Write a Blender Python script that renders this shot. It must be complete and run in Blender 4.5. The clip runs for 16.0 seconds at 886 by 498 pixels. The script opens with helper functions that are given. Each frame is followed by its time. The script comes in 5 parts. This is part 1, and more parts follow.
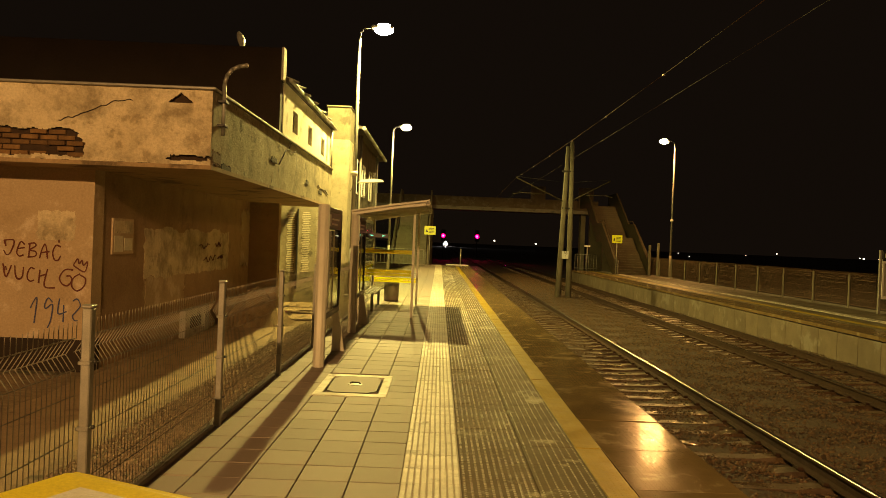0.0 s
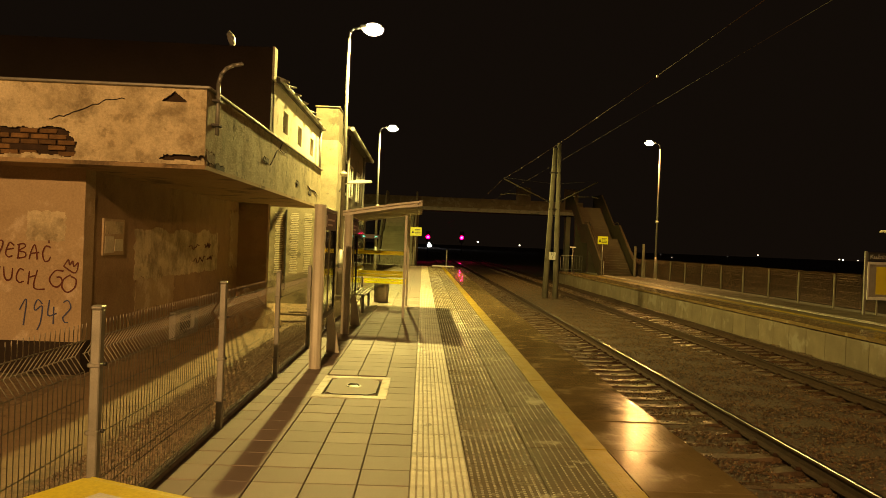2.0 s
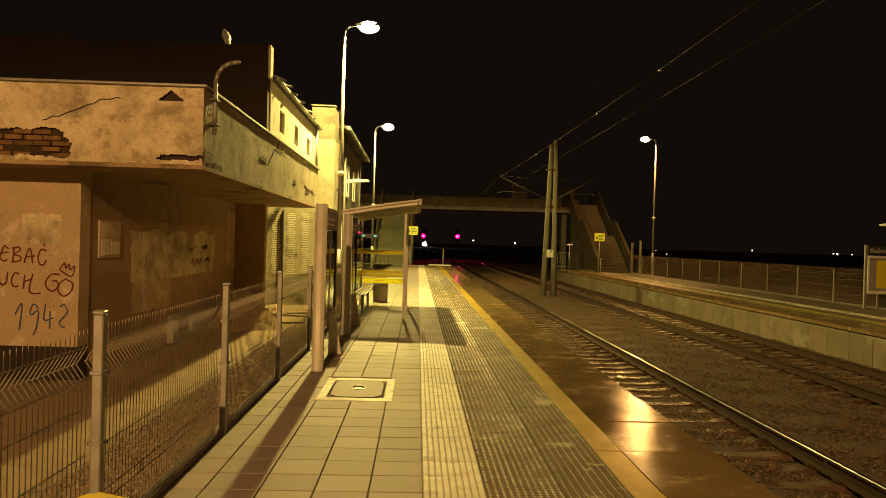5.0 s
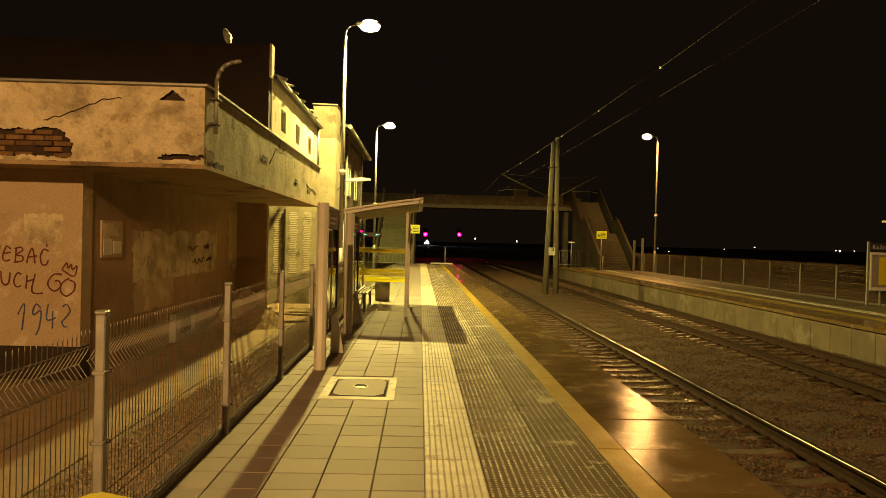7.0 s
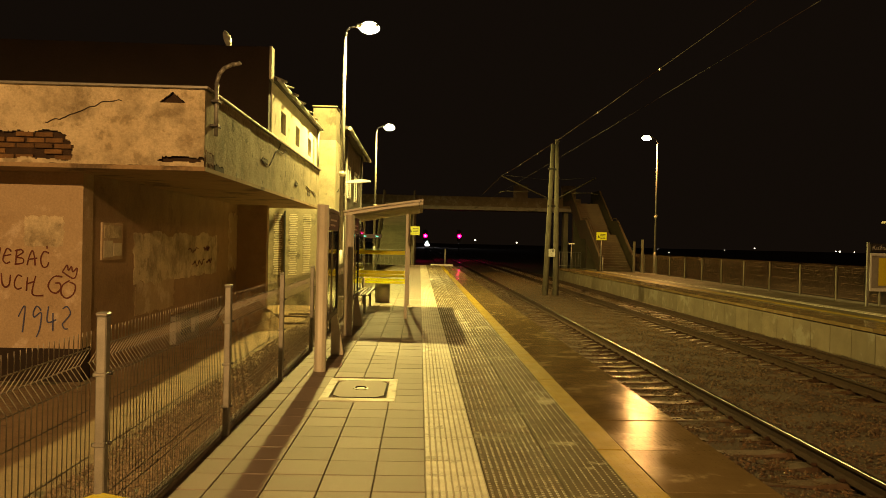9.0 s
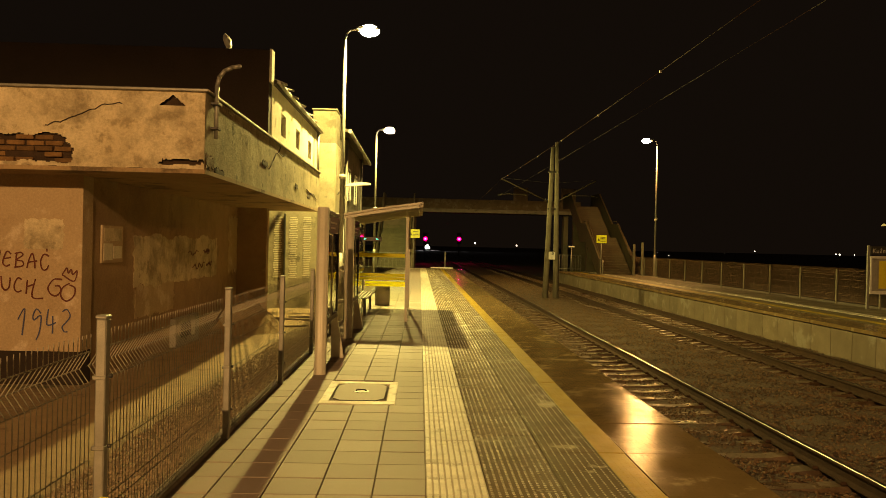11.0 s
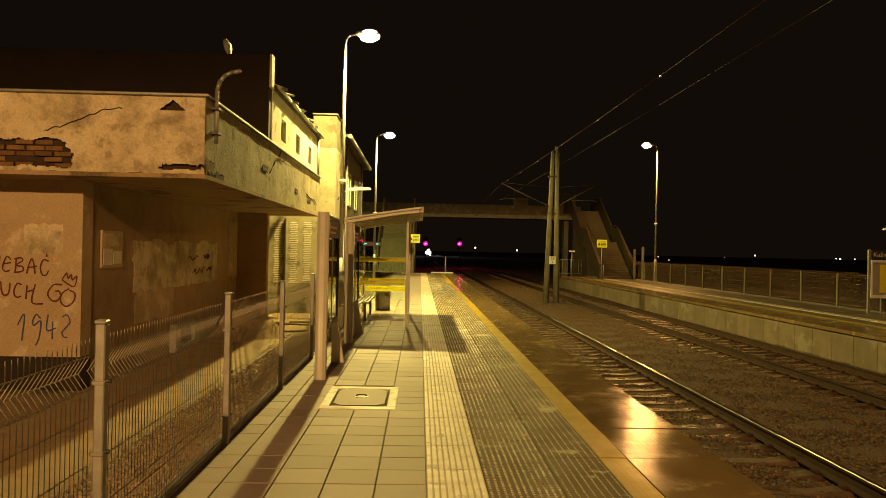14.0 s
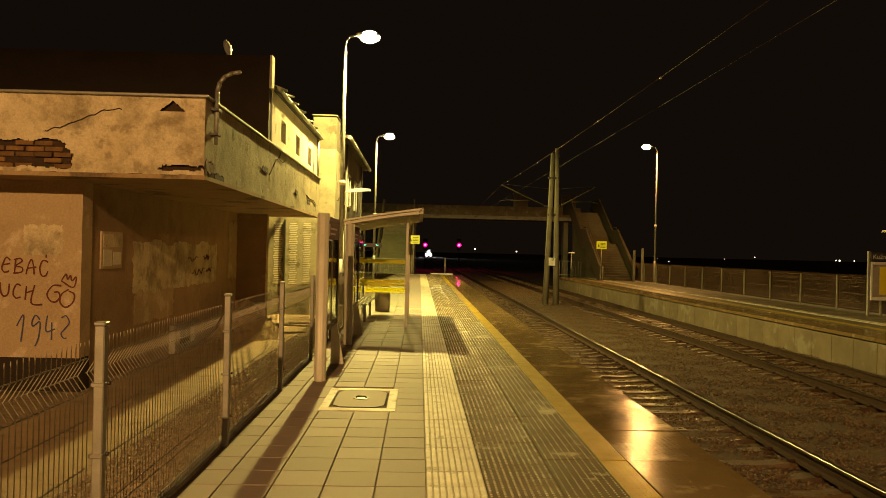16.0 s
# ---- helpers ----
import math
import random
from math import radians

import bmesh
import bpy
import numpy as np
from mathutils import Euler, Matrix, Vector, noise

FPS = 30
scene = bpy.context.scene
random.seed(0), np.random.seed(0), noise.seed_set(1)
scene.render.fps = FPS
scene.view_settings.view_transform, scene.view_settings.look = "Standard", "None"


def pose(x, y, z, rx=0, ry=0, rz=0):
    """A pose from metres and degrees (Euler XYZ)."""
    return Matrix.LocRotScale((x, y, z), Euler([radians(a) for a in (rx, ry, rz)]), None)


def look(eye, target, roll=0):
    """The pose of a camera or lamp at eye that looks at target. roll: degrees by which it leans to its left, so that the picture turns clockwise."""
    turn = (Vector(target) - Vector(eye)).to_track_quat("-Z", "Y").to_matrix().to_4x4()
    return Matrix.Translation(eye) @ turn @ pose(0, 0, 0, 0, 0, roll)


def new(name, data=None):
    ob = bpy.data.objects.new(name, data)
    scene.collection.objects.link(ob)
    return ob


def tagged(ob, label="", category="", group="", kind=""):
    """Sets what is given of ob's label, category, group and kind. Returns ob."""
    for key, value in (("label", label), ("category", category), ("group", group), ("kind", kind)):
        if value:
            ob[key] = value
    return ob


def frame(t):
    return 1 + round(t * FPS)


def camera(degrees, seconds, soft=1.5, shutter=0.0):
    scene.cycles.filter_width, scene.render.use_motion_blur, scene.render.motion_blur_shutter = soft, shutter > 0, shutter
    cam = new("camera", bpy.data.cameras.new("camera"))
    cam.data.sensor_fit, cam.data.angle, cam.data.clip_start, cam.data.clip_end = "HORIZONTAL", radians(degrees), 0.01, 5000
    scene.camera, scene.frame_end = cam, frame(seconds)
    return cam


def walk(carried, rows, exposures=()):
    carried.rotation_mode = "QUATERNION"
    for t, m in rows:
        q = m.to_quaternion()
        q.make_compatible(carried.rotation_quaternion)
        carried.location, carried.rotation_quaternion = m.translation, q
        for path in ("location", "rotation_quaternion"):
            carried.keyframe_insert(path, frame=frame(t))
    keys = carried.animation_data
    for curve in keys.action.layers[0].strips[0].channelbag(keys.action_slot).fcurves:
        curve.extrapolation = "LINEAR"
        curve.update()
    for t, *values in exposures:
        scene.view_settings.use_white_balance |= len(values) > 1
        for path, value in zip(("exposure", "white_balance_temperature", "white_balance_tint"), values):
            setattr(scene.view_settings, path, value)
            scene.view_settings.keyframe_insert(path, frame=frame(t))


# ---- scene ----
cam = camera(59.2, 16.0, soft=0.9)
PATH = [
    (0, (0.288, -0.24, 1.708), (0.298, 1.76, 1.69), 2.3),
    (0.5, (0.242, -0.202, 1.701), (0.257, 1.798, 1.685), 2.3),
    (1, (0.193, -0.202, 1.697), (0.219, 1.798, 1.683), 2.4),
    (1.5, (0.141, -0.194, 1.698), (0.182, 1.805, 1.684), 2.4),
    (2, (0.108, -0.187, 1.692), (0.16, 1.812, 1.679), 2.3),
    (2.5, (0.093, -0.107, 1.677), (0.151, 1.892, 1.666), 2.1),
    (3, (0.085, -0.027, 1.663), (0.141, 1.972, 1.655), 1.8),
    (3.5, (0.05, -0.009, 1.668), (0.11, 1.99, 1.661), 1.8),
    (4, (0.008, -0.018, 1.683), (0.072, 1.981, 1.673), 1.8),
    (6.5, (0.0, -0.005, 1.685), (0.061, 1.994, 1.666), 1.4),
    (7, (0.005, -0.013, 1.686), (0.065, 1.986, 1.666), 1.4),
    (7.5, (0.002, -0.018, 1.685), (0.063, 1.981, 1.666), 1.4),
    (8, (0.0, -0.016, 1.686), (0.061, 1.983, 1.667), 1.3),
    (8.5, (0.002, -0.018, 1.683), (0.062, 1.981, 1.666), 1.3),
    (9, (0.005, -0.027, 1.686), (0.065, 1.972, 1.67), 1.3),
    (11.5, (-0.001, -0.009, 1.682), (0.059, 1.99, 1.676), 1.3),
    (12, (-0.002, -0.003, 1.68), (0.058, 1.996, 1.676), 1.3),
    (12.5, (0.003, -0.017, 1.679), (0.062, 1.982, 1.676), 1.2),
    (13, (0.001, -0.006, 1.676), (0.061, 1.993, 1.676), 1.2),
    (13.5, (-0.001, 0.002, 1.68), (0.059, 2.001, 1.682), 1.3),
    (14, (0.0, 0.002, 1.679), (0.059, 2.001, 1.683), 1.2),
    (14.5, (0.0, 0.0, 1.68), (0.059, 2.0, 1.686), 1.2),
    (15, (-0.002, 0.005, 1.686), (0.058, 2.004, 1.692), 1.3),
    (15.5, (-0.004, 0.009, 1.684), (0.056, 2.008, 1.691), 1.3),
    (16, (-0.004, 0.01, 1.684), (0.056, 2.009, 1.691), 1.3),
]
walk(cam, [(t, look(eye, target, roll)) for t, eye, target, roll in PATH])

# ---- world and lamps ----
world = bpy.data.worlds.new("night_sky")
scene.world = world
world.use_nodes = True
bg = world.node_tree.nodes["Background"]
bg.inputs[0].default_value = (1.0, 0.62, 0.38, 1)
bg.inputs[1].default_value = 0.005
scene.view_settings.exposure = 0.23


def lamp_light(name, x, y, z, watts, colour):
    d = bpy.data.lights.new(name, "SPOT")
    d.energy, d.color, d.shadow_soft_size = watts, colour, 0.07
    d.spot_size, d.spot_blend = radians(178), 0.15
    ob = new(name, d)
    ob.matrix_basis = pose(x, y, z)
    return ob


SODIUM = (1.0, 0.75, 0.185)
lamp_light("street_light", -1.58, 23.4, 7.80, 7500, SODIUM)
lamp_light("street_light", -1.62, 43.7, 7.80, 5600, SODIUM)
lamp_light("street_light", 14.55, 50.0, 8.45, 2900, (1.0, 0.47, 0.12))
lamp_light("street_light", -1.6, -12.0, 7.80, 14000, (1.0, 0.53, 0.172))
# Assumed lamp out of view, added as weak fill for the right side.
lamp_light("street_light", 14.45, -2.0, 8.45, 700, (1.0, 0.44, 0.12))

# ---- materials ----


def mat(name, col, col2=None, scale=6.0, rough=0.7, rough2=None, bump=0.15, fine=60.0, metal=0.0, spec=0.5,
        stain=None, stain_scale=0.8, stain_at=0.55, rnd=0.0, island=0.0, streak=False, coat=0.0, blotch=None, blotch_scale=0.5, blotch_at=0.5, swell=1.0, nubs=0.0, nub_depth=0.5, wet=None, wet_at=0.42):
    """A procedural surface: two colours mixed by a coarse noise, a stain layer, fine grain, relief and gloss variation."""
    m = bpy.data.materials.new(name)
    m.use_nodes = True
    nt = m.node_tree
    n, l = nt.nodes, nt.links
    b = n["Principled BSDF"]
    co = n.new("ShaderNodeTexCoord")
    mp = n.new("ShaderNodeMapping")
    geo = n.new("ShaderNodeNewGeometry")
    l.new(geo.outputs["Position"], mp.inputs[0])
    if streak:
        mp.inputs["Scale"].default_value = (1, 1, 0.12)
    src = mp.outputs[0]

    def noise_tex(s, detail=6.0, r=0.6):
        t = n.new("ShaderNodeTexNoise")
        t.inputs["Scale"].default_value = s
        t.inputs["Detail"].default_value = detail
        t.inputs["Roughness"].default_value = r
        l.new(src, t.inputs["Vector"])
        return t.outputs["Fac"]

    def ramp(fac, a, c):
        r = n.new("ShaderNodeMapRange")
        r.inputs["From Min"].default_value, r.inputs["From Max"].default_value = a, c
        l.new(fac, r.inputs["Value"])
        return r.outputs["Result"]

    def mix(fac, a, c, mode="MIX"):
        x = n.new("ShaderNodeMix")
        x.data_type, x.blend_type = "RGBA", mode
        if isinstance(fac, float):
            x.inputs[0].default_value = fac
        else:
            l.new(fac, x.inputs[0])
        for k, v in ((6, a), (7, c)):
            if isinstance(v, tuple):
                x.inputs[k].default_value = (*v, 1)
            else:
                l.new(v, x.inputs[k])
        return x.outputs[2]

    col2 = col2 or tuple(c * 0.72 for c in col)
    coarse = noise_tex(scale)
    out = mix(ramp(coarse, 0.32, 0.68), col, col2)
    if stain:
        out = mix(ramp(noise_tex(stain_scale, 8.0, 0.65), stain_at, stain_at + 0.07), out, stain)
    if blotch:
        out = mix(ramp(noise_tex(blotch_scale, 10.0, 0.72), blotch_at, blotch_at + 0.16), out, blotch)
    grain = noise_tex(fine, 3.0, 0.7)
    out = mix(ramp(grain, 0.2, 0.8), out, mix(0.35, out, (0.0, 0.0, 0.0)))
    if rnd:
        info = n.new("ShaderNodeObjectInfo")
        v = ramp(info.outputs["Random"], 0.0, 1.0)
        out = mix(v, out, mix(rnd, out, (0.0, 0.0, 0.0)))
    if island:
        out = mix(geo.outputs["Random Per Island"], out, mix(island, out, (0.0, 0.0, 0.0)))
    l.new(out, b.inputs["Base Color"])
    b.inputs["Metallic"].default_value = metal
    b.inputs["Specular IOR Level"].default_value = spec
    b.inputs["Coat Weight"].default_value = coat
    if rough2 is not None:
        r = n.new("ShaderNodeMapRange")
        r.inputs["From Min"].default_value, r.inputs["From Max"].default_value = 0.35, 0.65
        r.inputs["To Min"].default_value, r.inputs["To Max"].default_value = rough, rough2
        l.new(noise_tex(wet or scale * 0.7, 8.0, 0.62), r.inputs["Value"])
        if wet:
            r.inputs["From Min"].default_value, r.inputs["From Max"].default_value = wet_at, wet_at + 0.14
        l.new(r.outputs["Result"], b.inputs["Roughness"])
    else:
        b.inputs["Roughness"].default_value = rough
    if bump:
        bp = n.new("ShaderNodeBump")
        bp.inputs["Strength"].default_value, bp.inputs["Distance"].default_value = bump, 0.02
        add = n.new("ShaderNodeMath")
        sw = n.new("ShaderNodeMath")
        sw.operation = "MULTIPLY"
        sw.inputs[1].default_value = swell
        l.new(coarse, sw.inputs[0])
        l.new(sw.outputs[0], add.inputs[0])
        l.new(grain, add.inputs[1])
        height = add.outputs[0]
        if nubs:
            xyz = n.new("ShaderNodeSeparateXYZ")
            l.new(geo.outputs["Position"], xyz.inputs[0])
            waves = []
            for op in ("ADD", "SUBTRACT"):
                d, k, w = n.new("ShaderNodeMath"), n.new("ShaderNodeMath"), n.new("ShaderNodeMath")
                d.operation, k.operation, w.operation = op, "MULTIPLY", "SINE"
                l.new(xyz.outputs["X"], d.inputs[0])
                l.new(xyz.outputs["Y"], d.inputs[1])
                l.new(d.outputs[0], k.inputs[0])
                k.inputs[1].default_value = 2 * math.pi / nubs
                l.new(k.outputs[0], w.inputs[0])
                waves.append(w.outputs[0])
            nub, deep, total = n.new("ShaderNodeMath"), n.new("ShaderNodeMath"), n.new("ShaderNodeMath")
            nub.operation, deep.operation = "MULTIPLY", "MULTIPLY"
            l.new(waves[0], nub.inputs[0])
            l.new(waves[1], nub.inputs[1])
            l.new(nub.outputs[0], deep.inputs[0])
            deep.inputs[1].default_value = nub_depth
            l.new(height, total.inputs[0])
            l.new(deep.outputs[0], total.inputs[1])
            height = total.outputs[0]
        l.new(height, bp.inputs["Height"])
        l.new(bp.outputs[0], b.inputs["Normal"])
    return m


def glow(name, colour, strength):
    m = bpy.data.materials.new(name)
    m.use_nodes = True
    b = m.node_tree.nodes["Principled BSDF"]
    b.inputs["Base Color"].default_value = (*colour, 1)
    b.inputs["Emission Color"].default_value = (*colour, 1)
    b.inputs["Emission Strength"].default_value = strength
    return m


def glass(name, tint=(0.9, 0.95, 0.88)):
    m = bpy.data.materials.new(name)
    m.use_nodes = True
    b = m.node_tree.nodes["Principled BSDF"]
    b.inputs["Base Color"].default_value = (*tint, 1)
    b.inputs["Transmission Weight"].default_value = 1.0
    b.inputs["Roughness"].default_value = 0.03
    b.inputs["IOR"].default_value = 1.08
    return m


M = {}
M["tile"] = mat("paving_tile", (0.345, 0.28, 0.225), (0.33, 0.268, 0.213), 14, 0.68, None, 0.05, 160, rnd=0.26, swell=0.0)
# Worn stud tops, paler than the slab: lamp glints are put into the colour.
M["stud_top"] = mat("worn_stud_top", (0.62, 0.56, 0.38), (0.40, 0.35, 0.23), 2.5, 0.2, 0.38, 0.0, 150, island=0.5)
M["sign_yellow"] = mat("fluorescent_yellow_plate", (0.74, 0.82, 0.03), (0.68, 0.75, 0.025), 3, 0.4, None, 0.0)
M["base"] = mat("paving_bed", (0.16, 0.14, 0.105), None, 8, 0.9)
M["guide"] = mat("guide_slab", (0.80, 0.74, 0.59), (0.62, 0.565, 0.435), 6, 0.45, 0.7, 0.14, 120, rnd=0.16, stain=(0.43, 0.385, 0.285), stain_scale=3.6, stain_at=0.565)
M["stud"] = mat("stud_slab", (0.165, 0.125, 0.066), (0.115, 0.087, 0.045), 3, 0.7, 0.85, 0.12, 150, rnd=0.2, swell=0.1, spec=0.12,
                stain=(0.46, 0.41, 0.29), stain_scale=1.7, stain_at=0.57, blotch=(0.27, 0.22, 0.135), blotch_scale=1.2, blotch_at=0.55)
M["edge"] = mat("edge_slab", (0.205, 0.143, 0.066), (0.142, 0.098, 0.045), 1.6, 0.11, 0.22, 0.034, 120, rnd=0.15, spec=0.04, swell=0.0, nubs=0.055, nub_depth=0.5, wet=1.9, wet_at=0.42,
                stain=(0.29, 0.225, 0.125), stain_scale=1.9, stain_at=0.56)
M["yellow_line"] = mat("yellow_line_paint", (0.43, 0.31, 0.008), (0.34, 0.24, 0.007), 4, 0.3, 0.5, 0.05, 120, nubs=0.055, nub_depth=0.8, blotch=(0.26, 0.20, 0.04), blotch_scale=2.4, blotch_at=0.55)
M["yellow"] = mat("yellow_paint", (0.84, 0.72, 0.03), (0.78, 0.64, 0.025), 3, 0.4, None, 0.03)
M["concrete"] = mat("concrete", (0.36, 0.34, 0.29), (0.25, 0.235, 0.2), 3, 0.8, None, 0.2, 80, stain=(0.17, 0.155, 0.125), stain_scale=1.6, stain_at=0.58)
M["wall_panel"] = mat("platform_wall_panel", (0.19, 0.15, 0.095), (0.135, 0.104, 0.064), 2, 0.8, None, 0.15, 60, rnd=0.2, stain=(0.24, 0.21, 0.16), stain_scale=1.5)
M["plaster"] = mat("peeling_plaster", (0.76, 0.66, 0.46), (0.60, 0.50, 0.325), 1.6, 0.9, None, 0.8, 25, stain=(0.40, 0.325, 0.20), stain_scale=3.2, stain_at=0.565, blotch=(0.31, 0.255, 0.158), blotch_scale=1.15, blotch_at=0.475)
# Stained fascia plaster again, darker: the side face's shading is in the colour.
M["plaster_side"] = mat("streaked_plaster", (0.44, 0.38, 0.25), (0.30, 0.255, 0.16), 1.8, 0.95, None, 0.8, 22, stain=(0.15, 0.128, 0.078), stain_scale=3.4, stain_at=0.58, blotch=(0.215, 0.18, 0.108), blotch_scale=1.5, blotch_at=0.49)
M["plaster_pale"] = mat("pale_wall_plaster", (0.80, 0.75, 0.60), (0.68, 0.63, 0.49), 1.4, 0.9, None, 0.4, 30, stain=(0.48, 0.43, 0.31), stain_scale=1.6, stain_at=0.58)
M["plaster_dark"] = mat("brown_wall_paint", (0.39, 0.265, 0.15), (0.30, 0.195, 0.108), 2, 0.85, None, 0.3, 40, stain=(0.42, 0.315, 0.185), stain_scale=0.9, stain_at=0.58, blotch=(0.20, 0.128, 0.068), blotch_scale=1.4, blotch_at=0.55)
M["graffiti_wall"] = mat("pink_beige_plaster", (0.53, 0.405, 0.26), (0.46, 0.345, 0.215), 1.2, 0.9, None, 0.3, 30, stain=(0.64, 0.52, 0.38), stain_scale=1.5, stain_at=0.555, blotch=(0.38, 0.275, 0.16), blotch_scale=1.0, blotch_at=0.55)
M["tar"] = mat("tarred_gable", (0.034, 0.021, 0.013), (0.024, 0.015, 0.009), 1.5, 0.95, None, 0.3, 20)
M["roof"] = mat("roofing_felt", (0.06, 0.05, 0.04), None, 3, 0.8, None, 0.3)
M["brick"] = mat("weathered_brick", (0.30, 0.165, 0.06), (0.17, 0.088, 0.032), 9, 0.9, None, 0.4, 60, rnd=0.45)
M["zinc"] = mat("galvanised_steel", (0.36, 0.35, 0.31), (0.27, 0.26, 0.23), 9, 0.45, 0.65, 0.05, 150, metal=0.6)
M["grey_paint"] = mat("grey_painted_steel", (0.70, 0.67, 0.55), (0.60, 0.57, 0.46), 3, 0.42, None, 0.04, 120)
M["dark_steel"] = mat("dark_steel", (0.05, 0.045, 0.04), (0.035, 0.03, 0.027), 5, 0.45, None, 0.05, metal=0.3)
M["rail_rust"] = mat("rusty_rail_steel", (0.06, 0.034, 0.02), (0.036, 0.021, 0.013), 8, 0.92, None, 0.2, 90, spec=0.15)
M["rail_head"] = mat("polished_rail_head", (0.40, 0.37, 0.34), (0.32, 0.295, 0.27), 8, 0.14, 0.26, 0.02, 90, metal=1.0)
M["sleeper"] = mat("concrete_sleeper", (0.15, 0.10, 0.06), (0.085, 0.055, 0.033), 6, 0.16, 0.6, 0.2, 80, rnd=0.4, wet=2.6, wet_at=0.42)
M["ballast"] = mat("ballast_stone", (0.215, 0.126, 0.054), (0.085, 0.049, 0.021), 14, 0.8, None, 0.4, 60, island=0.75)
M["ballast_bed"] = mat("ballast_bed", (0.085, 0.05, 0.025), (0.035, 0.021, 0.011), 26, 0.9, None, 0.8, 60)
M["gravel"] = mat("yard_gravel", (0.40, 0.30, 0.175), (0.24, 0.175, 0.10), 10, 0.9, None, 0.8, 60, stain=(0.15, 0.13, 0.075), stain_scale=1.4, stain_at=0.58)
M["stone"] = mat("loose_gravel_stone", (0.46, 0.36, 0.225), (0.25, 0.19, 0.115), 20, 0.8, None, 0.3, 60, island=0.6)
M["path"] = mat("sandy_path", (0.45, 0.33, 0.19), (0.34, 0.245, 0.138), 2.5, 0.9, None, 0.6, 50, stain=(0.24, 0.175, 0.10), stain_scale=2.5, stain_at=0.60)
M["soil"] = mat("dark_ground", (0.07, 0.06, 0.045), (0.05, 0.042, 0.03), 0.6, 0.95, None, 0.5)
M["lamp_glow"] = glow("lamp_glass_lit", (1.0, 0.80, 0.45), 120.0)
M["lamp_glow_warm"] = glow("lamp_glass_lit_warm", (1.0, 0.66, 0.28), 24.0)
M["signal_glow"] = glow("signal_lens_lit", (1.0, 0.0015, 0.10), 420.0)
M["signal_halo"] = glow("signal_lens_rim", (1.0, 0.0, 0.17), 0.7)
M["head_glow"] = glow("headlight_lit", (1.0, 0.93, 0.88), 160.0)
M["far_glow"] = glow("far_window_lit", (1.0, 0.85, 0.6), 2.5)
M["glass"] = glass("clear_glass")
M["window_glass"] = mat("dark_window_glass", (0.02, 0.02, 0.018), (0.015, 0.015, 0.014), 2, 0.08, None, 0.0, spec=0.6)
M["white"] = mat("white_plate", (0.75, 0.74, 0.70), (0.66, 0.65, 0.6), 4, 0.5, None, 0.02)
M["black"] = mat("black_marking", (0.02, 0.02, 0.02), None, 4, 0.6, None, 0.0)
M["red_paint"] = mat("red_spray_paint", (0.15, 0.028, 0.014), (0.115, 0.022, 0.011), 8, 0.6, None, 0.0)
M["blue_paint"] = mat("blue_spray_paint", (0.06, 0.075, 0.19), (0.05, 0.06, 0.15), 8, 0.6, None, 0.0)
M["green_led"] = glow("green_display", (0.1, 0.75, 0.6), 1.2)
M["band"] = bpy.data.materials.new("yellow_glass_film")
M["band"].use_nodes = True
_n, _l = M["band"].node_tree.nodes, M["band"].node_tree.links
_t, _a = _n.new("ShaderNodeBsdfTranslucent"), _n.new("ShaderNodeMixShader")
_t.inputs["Color"].default_value = (0.84, 0.80, 0.02, 1)
_n["Principled BSDF"].inputs["Base Color"].default_value = (0.82, 0.76, 0.02, 1)
_a.inputs[0].default_value = 0.6
_l.new(_n["Principled BSDF"].outputs[0], _a.inputs[1])
_l.new(_t.outputs[0], _a.inputs[2])
_l.new(_a.outputs[0], _n["Material Output"].inputs["Surface"])
M["soffit"] = mat("dirty_soffit", (0.40, 0.285, 0.16), (0.30, 0.21, 0.115), 1.2, 0.95, None, 0.4, 25, stain=(0.15, 0.105, 0.06), stain_scale=1.2, stain_at=0.55)
M["dim_steel"] = mat("dull_brown_steel", (0.06, 0.046, 0.022), (0.038, 0.03, 0.015), 2, 0.7, None, 0.1, metal=0.2)
M["mast_concrete"] = mat("weathered_mast_concrete", (0.22, 0.20, 0.14), (0.15, 0.135, 0.095), 2.5, 0.85, None, 0.2)
M["far_paving"] = mat("damp_far_paving", (0.17, 0.145, 0.095), (0.12, 0.10, 0.065), 2.5, 0.3, 0.55, 0.1, 80, rnd=0.25)
# Mottled wing plaster, colour dimmed to offset the strong light of the near lamp.
M["wing"] = mat("mottled_wing_plaster", (0.15, 0.132, 0.088), (0.105, 0.092, 0.06), 1.2, 0.9, None, 0.5, 30, stain=(0.06, 0.052, 0.032), stain_scale=1.6, stain_at=0.56, blotch=(0.08, 0.07, 0.045), blotch_scale=1.0, blotch_at=0.50)
# Brown of the far mesh stands for orange lamp light on the wires.
M["far_mesh"] = mat("rusty_brown_mesh", (0.26, 0.16, 0.09), (0.19, 0.115, 0.065), 3, 0.8, None, 0.0)
M["sheet"] = mat("dark_timetable_sheet", (0.11, 0.10, 0.06), (0.08, 0.07, 0.045), 4, 0.5, None, 0.0)
M["earth"] = mat("brown_earth", (0.30, 0.21, 0.10), (0.20, 0.135, 0.065), 6, 0.95, None, 0.8, 30)
M["wire"] = mat("dull_galvanised_wire", (0.34, 0.315, 0.25), (0.25, 0.23, 0.18), 9, 0.5, None, 0.0, metal=0.4)
# Mortar darkened so its colour carries the shade of the deep brick gaps.
M["mortar"] = mat("rotten_dark_mortar", (0.062, 0.034, 0.018), (0.035, 0.019, 0.010), 9, 0.95, None, 0.6, 40)
